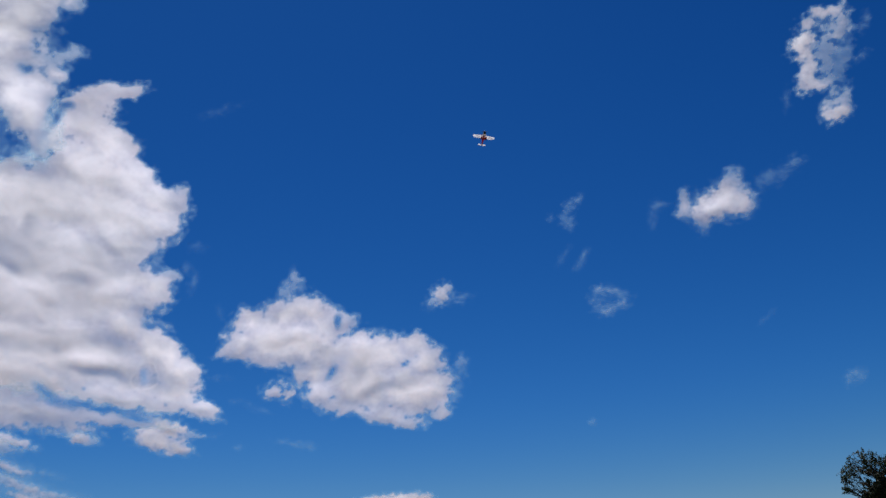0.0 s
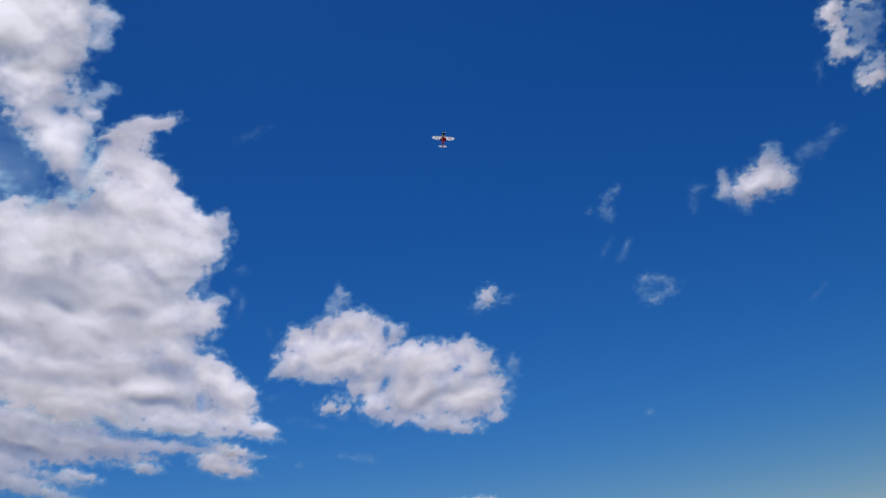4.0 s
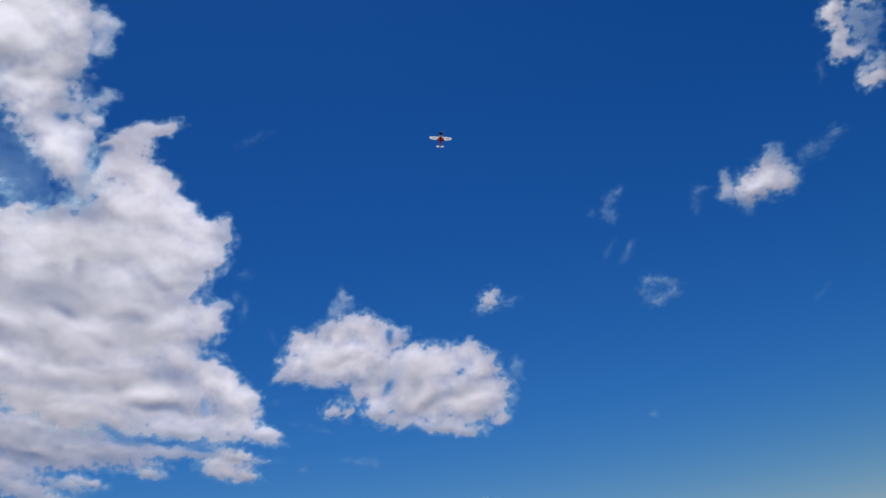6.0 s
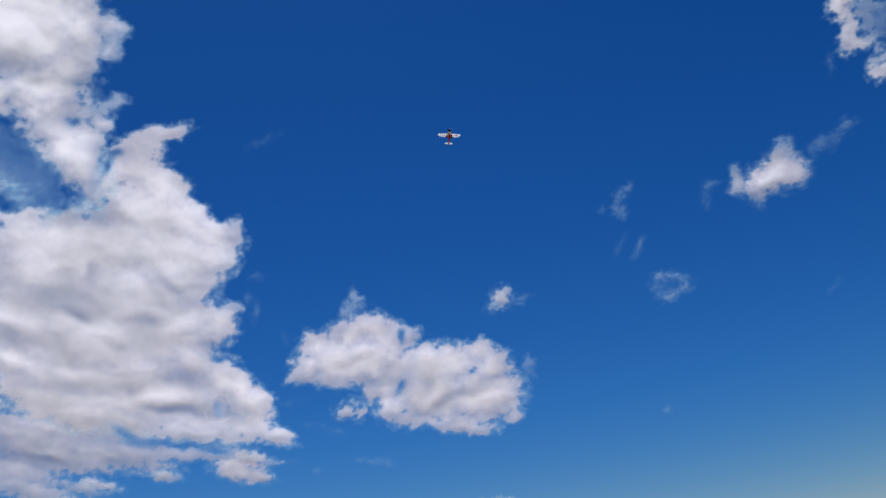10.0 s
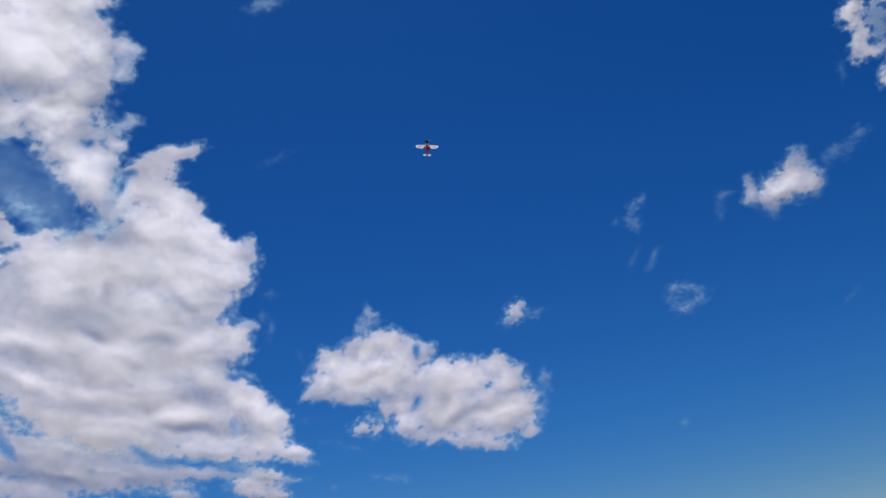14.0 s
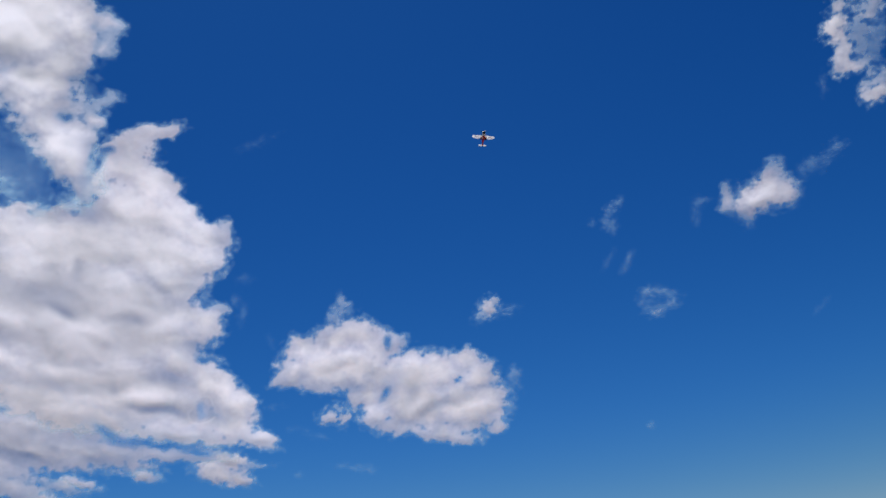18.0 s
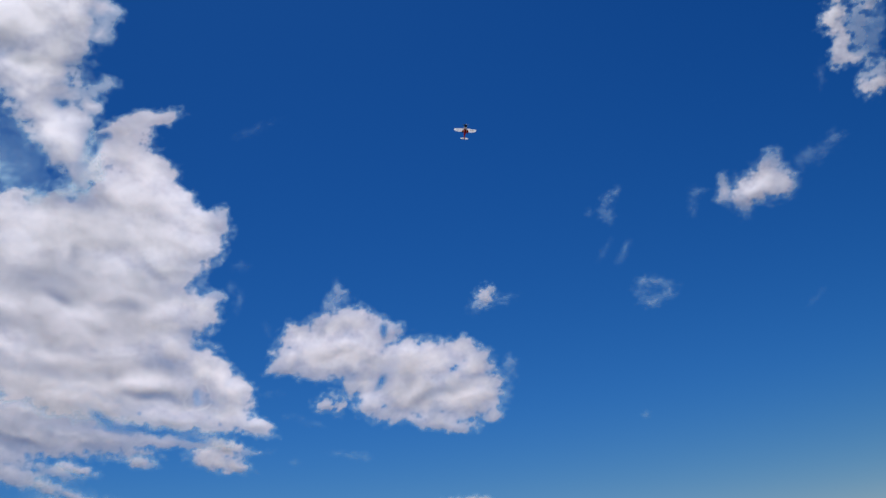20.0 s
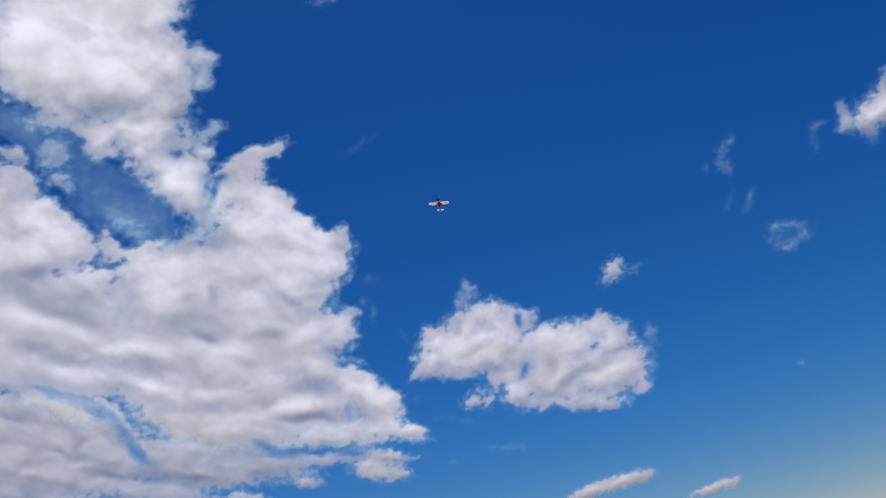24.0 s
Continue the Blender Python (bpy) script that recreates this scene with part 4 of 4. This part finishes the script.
cloud("curled pale shred in a blue gap between clouds", [heaps_a], soft=0.35, rough=0.3, seed=72, body=0.5)

heaps_a = [
    (-27.8, 30.1, 0.80, 0.45, -4, 1), (-27.2, 29.4, 0.93, 0.52, -26, 0.8), (-23.2, 29.0, 1.15, 0.66, -7, 0.9), (-24.9, 28.6, 0.63, 0.65, -6, 0.7),
]
cloud("thin hazy shred above a cloud bank", [heaps_a], soft=0.6, rough=0.36, seed=73, body=0.45, of=bank)

heaps_a = [
    (-26.7, 29.7, 0.65, 0.28, 25, 0.9), (-27.2, 29.9, 0.26, 0.44, 4, 0.7), (-26.1, 29.3, 0.41, 0.25, -29, 0.6),
]
cloud("torn wisp above a cloud bank", [heaps_a], soft=0.45, rough=0.45, seed=75, body=0.42, of=bank)


# ---- ground ----
bm = bmesh.new()
rings = [0, 3, 8, 20, 50, 120, 300, 800, 2000, 4800]
prev = None
for k, rad in enumerate(rings):
    if rad == 0:
        prev = [bm.verts.new((0, 0, 0))]
        continue
    ring = []
    for s in range(48):
        t = 2 * math.pi * s / 48
        x, y = rad * math.cos(t), rad * math.sin(t)
        ring.append(bm.verts.new((x, y, 0.12 * noise.noise((x * 0.03, y * 0.03, 0)) if rad < 300 else 0)))
    for s in range(48):
        u = (s + 1) % 48
        if len(prev) == 1:
            bm.faces.new((prev[0], ring[s], ring[u]))
        else:
            bm.faces.new((prev[s], ring[s], ring[u], prev[u]))
    prev = ring
ground = tagged(part("ground", bm, GRASS), "wide flat meadow of short green grass", "ground", kind="structure")


# ---- tree ----
def limb(bm, path, radii, sides=7):
    rings_ = []
    for k, p in enumerate(path):
        d = (path[min(k + 1, len(path) - 1)] - path[max(k - 1, 0)]).normalized()
        q = d.to_track_quat("Z", "Y")
        rings_.append([bm.verts.new(p + q @ Vector((radii[k] * math.cos(2 * math.pi * s / sides), radii[k] * math.sin(2 * math.pi * s / sides), 0))) for s in range(sides)])
    for a_, b_ in zip(rings_, rings_[1:]):
        for s in range(sides):
            bm.faces.new((a_[s], a_[(s + 1) % sides], b_[(s + 1) % sides], b_[s]))
    bm.faces.new(rings_[-1])
    bm.faces.new(rings_[0][::-1])


def bent(start, end, rng, sag=0.12, steps=6):
    span = (end - start).length
    off = Vector((rng.uniform(-1, 1), rng.uniform(-1, 1), rng.uniform(-0.3, 1))) * span * sag
    return [start.lerp(end, t) + off * math.sin(math.pi * t) + Vector((rng.uniform(-1, 1), rng.uniform(-1, 1), rng.uniform(-1, 1))) * span * 0.02 * (0 < t < 1) for t in [k / steps for k in range(steps + 1)]]


def leaf_mesh(name, spots, size, mat, parent, rng, label=""):
    """Pointed leaves, each folded along its middle, at the given places."""
    n = len(spots)
    out_ = np.empty((n, 5, 3))
    d = rng.normal(size=(n, 3))
    d[:, 2] -= 0.3
    d /= np.linalg.norm(d, axis=1)[:, None]
    s = np.cross(d, rng.normal(size=(n, 3)))
    s /= np.linalg.norm(s, axis=1)[:, None]
    u = np.cross(d, s)
    L = size * rng.uniform(0.7, 1.3, n)[:, None]
    p = np.asarray(spots)
    out_[:, 0] = p
    out_[:, 1] = p + d * L * 0.5 + s * L * 0.28 + u * L * 0.08
    out_[:, 2] = p + d * L
    out_[:, 3] = p + d * L * 0.5 - s * L * 0.28 + u * L * 0.08
    out_[:, 4] = p + d * L * 0.5
    me = bpy.data.meshes.new(name)
    k = np.arange(n)[:, None] * 5
    quads = np.concatenate([k + [0, 1, 2, 4], k + [0, 4, 2, 3]])
    me.from_pydata(out_.reshape(-1, 3).tolist(), [], quads.tolist())
    me.materials.append(mat)
    ob = new(name, me)
    ob.parent = parent
    tagged(ob, label, kind="stuff")
    return ob


def spot(az, dist, z):
    return Vector((-1.2 + dist * math.sin(radians(az)), -0.3 + dist * math.cos(radians(az)), 0.985 * z))


def tree(label, foot, trunk_top, boughs, leaf_size, per_bough, mat, seed, trunk_radius):
    rng_ = random.Random(seed)
    gen = np.random.default_rng(seed)
    root = tagged(new("tree"), label, "tree")
    root.location = foot
    local = lambda p: p - foot
    bm = bmesh.new()
    path = bent(Vector((0, 0, -0.1)), local(trunk_top), rng_, 0.04, 8)
    limb(bm, path, [trunk_radius * (1.35 if k == 0 else 1 - 0.075 * k) for k in range(9)], 10)
    part("trunk", bm, BARK, root)
    spots = []
    for centre, radius, start_t in boughs:
        bm = bmesh.new()
        start = path[int(start_t * 8)]
        end = local(centre)
        main = bent(start, end, rng_, 0.10, 8)
        limb(bm, main, [trunk_radius * 0.42 * (1 - 0.1 * k) for k in range(9)], 7)
        tips = []
        for _ in range(16):
            d = Vector((rng_.gauss(0, 1), rng_.gauss(0, 1), rng_.gauss(0.25, 0.9))).normalized()
            tip = end + d * radius * rng_.uniform(0.75, 1.05)
            tw = bent(main[rng_.choice((5, 6, 7, 8))], tip, rng_, 0.14, 5)
            limb(bm, tw, [trunk_radius * 0.15 * (1 - 0.16 * k) for k in range(6)], 5)
            for _ in range(5):
                k = rng_.choice((2, 3, 4, 5))
                d2 = Vector((rng_.gauss(0, 1), rng_.gauss(0, 1), rng_.gauss(0.2, 1))).normalized()
                tip2 = tw[k] + d2 * radius * rng_.uniform(0.22, 0.48)
                limb(bm, bent(tw[k], tip2, rng_, 0.15, 3), [trunk_radius * 0.05 * (1 - 0.25 * j) for j in range(4)], 4)
                tips.append((tw[k], tip2))
        part("limb", bm, BARK, root)
        t_ = gen.integers(0, len(tips), per_bough)
        A = np.array([list(a_) for a_, _ in tips])[t_]
        B = np.array([list(b_) for _, b_ in tips])[t_]
        f_ = gen.uniform(0.35, 1.08, (per_bough, 1))
        spots.append(A + (B - A) * f_ + gen.normal(size=(per_bough, 3)) * radius * 0.045)
    leaf_mesh("crown", np.concatenate(spots), leaf_size, mat, root, gen)
    return root


FAR_TREE = 60.0
tree("tall tree with sparse young leaves and dark limbs", spot(28.45, FAR_TREE, 0), spot(27.3, FAR_TREE, 9.0),
     [(spot(25.03, FAR_TREE, 10.87), 0.41, 0.75), (spot(25.39, FAR_TREE + 0.6, 11.31), 0.41, 0.75), (spot(25.93, FAR_TREE - 0.4, 11.48), 0.41, 0.9),
      (spot(26.58, FAR_TREE, 11.41), 0.41, 1.0), (spot(27.08, FAR_TREE + 0.6, 11.19), 0.41, 1.0), (spot(24.91, FAR_TREE - 0.4, 10.30), 0.27, 0.75),
      (spot(24.83, FAR_TREE, 9.83), 0.20, 0.7), (spot(25.94, FAR_TREE + 0.6, 10.89), 0.31, 0.9), (spot(26.46, FAR_TREE - 0.4, 10.74), 0.44, 0.9),
      (spot(26.95, FAR_TREE, 10.50), 0.48, 1.0), (spot(25.86, FAR_TREE + 0.6, 10.16), 0.31, 0.75), (spot(25.92, FAR_TREE - 0.4, 9.50), 0.37, 0.6),
      (spot(27.48, FAR_TREE, 10.93), 0.51, 1.0), (spot(27.53, FAR_TREE + 0.6, 9.96), 0.58, 1.0)],
     0.12, 270, LEAF, 4, 0.15)
tree("dense dark leafy tree beside a taller one", spot(29.2, FAR_TREE - 6, 0), spot(29.0, FAR_TREE - 6, 6.6),
     [(spot(26.81, FAR_TREE - 6, 8.77), 0.68, 1.0), (spot(26.27, FAR_TREE - 6, 8.33), 0.50, 0.9), (spot(28.5, FAR_TREE - 6, 8.3), 1.0, 0.9), (spot(29.4, FAR_TREE - 6, 8.9), 1.2, 1.0), (spot(28.6, FAR_TREE - 6.5, 7.0), 1.2, 0.7),
      (spot(30.4, FAR_TREE - 6, 7.4), 1.5, 0.8), (spot(28.6, FAR_TREE - 5.4, 5.6), 1.3, 0.5), (spot(30.2, FAR_TREE - 6, 5.4), 1.7, 0.5)],
     0.13, 6000, DARK_LEAF, 8, 0.24)


# ---- model aeroplane ----
def loft(sections, sides=16):
    """A body from rings: (y along the body, centre z, half width, half height)."""
    bm = bmesh.new()
    rs = [[bm.verts.new((w * math.cos(2 * math.pi * s / sides), y, z + h * math.sin(2 * math.pi * s / sides))) for s in range(sides)] for y, z, w, h in sections]
    for a_, b_ in zip(rs, rs[1:]):
        for s in range(sides):
            bm.faces.new((a_[s], b_[s], b_[(s + 1) % sides], a_[(s + 1) % sides]))
    bm.faces.new(rs[0])
    bm.faces.new(rs[-1][::-1])
    bmesh.ops.recalc_face_normals(bm, faces=bm.faces)
    return bm


def foil(stations):
    """A wing or tail surface from stations: (x, leading y, trailing y, z, thickness), or upright with x and z swapped later."""
    bm = bmesh.new()
    shape = [(0.0, 0.0), (0.05, 0.42), (0.25, 0.62), (0.6, 0.42), (1.0, 0.04), (0.6, -0.22), (0.25, -0.34), (0.05, -0.28)]
    rs = [[bm.verts.new((x, lead + (trail - lead) * f_, z + th * g_)) for f_, g_ in shape] for x, lead, trail, z, th in stations]
    for a_, b_ in zip(rs, rs[1:]):
        for s in range(8):
            bm.faces.new((a_[s], b_[s], b_[(s + 1) % 8], a_[(s + 1) % 8]))
    bm.faces.new(rs[0])
    bm.faces.new(rs[-1][::-1])
    bmesh.ops.recalc_face_normals(bm, faces=bm.faces)
    return bm


def block(x0, x1, y0, y1, z0, z1, bevel=0.001):
    bm = bmesh.new()
    bmesh.ops.create_cube(bm, size=1.0)
    for v_ in bm.verts:
        v_.co = Vector(((x0 + x1) / 2 + v_.co.x * (x1 - x0), (y0 + y1) / 2 + v_.co.y * (y1 - y0), (z0 + z1) / 2 + v_.co.z * (z1 - z0)))
    bmesh.ops.bevel(bm, geom=bm.edges[:], offset=bevel, segments=2, affect="EDGES")
    return bm


plane = tagged(new("model_aeroplane"), "small white and red foam model aeroplane in flight", "model aeroplane")
fuselage = part("fuselage", loft([(0.056, 0.002, 0.028, 0.031), (0.03, 0.003, 0.028, 0.032), (0.0, 0.003, 0.027, 0.032), (-0.06, 0.004, 0.021, 0.026), (-0.13, 0.006, 0.013, 0.018), (-0.20, 0.009, 0.007, 0.012), (-0.225, 0.010, 0.003, 0.008)]), RED_FOAM, plane, "red painted fuselage")
part("cowling", loft([(0.128, 0, 0.010, 0.010), (0.124, 0, 0.020, 0.021), (0.112, 0, 0.026, 0.028), (0.094, 0, 0.0270, 0.029)]), BLUE_FOAM, plane, "dark blue nose cowling")
part("nose_section", loft([(0.092, 0, 0.026, 0.028), (0.088, 0, 0.0275, 0.0295), (0.070, 0.001, 0.028, 0.0305), (0.058, 0.002, 0.028, 0.031)]), WHITE_FOAM, plane, "white fuselage section behind the cowling")
part("spinner", loft([(0.146, 0, 0.001, 0.001), (0.142, 0, 0.005, 0.005), (0.134, 0, 0.008, 0.008), (0.127, 0, 0.009, 0.009)], 12), BLACK_PLASTIC, plane, "black spinner")
for turn in (20, 200):
    bm = foil([(0.004, 0.004, -0.004, 0, 0.004), (0.03, 0.007, -0.006, 0, 0.003), (0.058, 0.004, -0.003, 0, 0.002)])
    bmesh.ops.transform(bm, matrix=Matrix.Translation((0, 0.132, 0)) @ Matrix.Rotation(radians(turn), 4, "Y") @ Matrix.Rotation(radians(65), 4, "X"), verts=bm.verts)
    part("propeller_blade", bm, BLACK_PLASTIC, plane, "black propeller blade")
for side in (1, -1):
    wing = part("wing", foil([(side * 0.016, 0.056, -0.032, -0.016, 0.016), (side * 0.10, 0.042, -0.024, -0.008, 0.012), (side * 0.182, 0.031, -0.019, -0.002, 0.008), (side * 0.193, 0.028, -0.018, 0.0, 0.005)]), WHITE_FOAM, plane, "white tapered wing")
    part("aileron", foil([(side * 0.080, -0.0275, -0.040, -0.010, 0.004), (side * 0.172, -0.0215, -0.031, -0.003, 0.003)]), WHITE_FOAM, wing)
    part("wing_root_fairing", block(side * 0.026, side * 0.052, -0.036, 0.026, -0.030, -0.022, 0.003), RED_FOAM, wing, "red wing root panel")
    part("wheel_well", block(side * 0.040, side * 0.056, -0.034, -0.010, -0.0325, -0.024, 0.002), BLACK_PLASTIC, wing, "dark wheel well")
    for k in range(4):
        x0 = side * (0.082 + 0.020 * k)
        part("marking", block(min(x0, x0 + side * 0.014), max(x0, x0 + side * 0.013), 0.000, 0.016, -0.0145 + 0.0022 * k, -0.0105 + 0.0022 * k, 0.0008), RED_PRINT, wing, "faded red marking bar")
    tail = part("tailplane", foil([(side * 0.002, -0.180, -0.212, 0.010, 0.006), (side * 0.055, -0.187, -0.210, 0.010, 0.005), (side * 0.070, -0.190, -0.208, 0.010, 0.003)]), WHITE_FOAM, plane, "white tailplane")
    part("elevator", foil([(side * 0.008, -0.2135, -0.223, 0.010, 0.003), (side * 0.066, -0.2115, -0.218, 0.010, 0.002)]), WHITE_FOAM, tail)
    part("elevator_tip", block(min(side * 0.040, side * 0.054), max(side * 0.040, side * 0.054), -0.229, -0.217, 0.006, 0.013, 0.001), BLUE_FOAM, tail, "dark blue elevator patch")
bm = foil([(0.006, -0.160, -0.222, 0, 0.006), (0.04, -0.180, -0.228, 0, 0.005), (0.066, -0.198, -0.230, 0, 0.003)])
bmesh.ops.transform(bm, matrix=Matrix.Translation((0, 0, 0.012)) @ Matrix.Rotation(radians(-90), 4, "Y"), verts=bm.verts)
fin = part("fin", bm, BLUE_FOAM, plane, "dark blue tail fin")
part("canopy", loft([(0.045, 0.024, 0.008, 0.006), (0.03, 0.028, 0.016, 0.016), (0.0, 0.030, 0.017, 0.019), (-0.035, 0.028, 0.012, 0.012), (-0.055, 0.024, 0.004, 0.005)], 12), BLACK_PLASTIC, plane, "dark cockpit canopy")
# the belly faces the camera, the nose points up and towards it
NOSE_LIFT, NOSE_LEAN = 42.0, -2.0
facing = pose(0, 0, 0, 115.25, 8.62, 4.57) @ pose(0, 0, 0, 0, 0, NOSE_LEAN)
s_, c_ = math.sin(radians(NOSE_LIFT)), math.cos(radians(NOSE_LIFT))
turn = Matrix(((-1, 0, 0, 0), (0, s_, c_, 0), (0, c_, -s_, 0), (0, 0, 0, 1)))
plane.matrix_world = Matrix.Translation((0.40, 13.21, 9.75)) @ facing @ turn @ Matrix.Scale(0.92, 4)
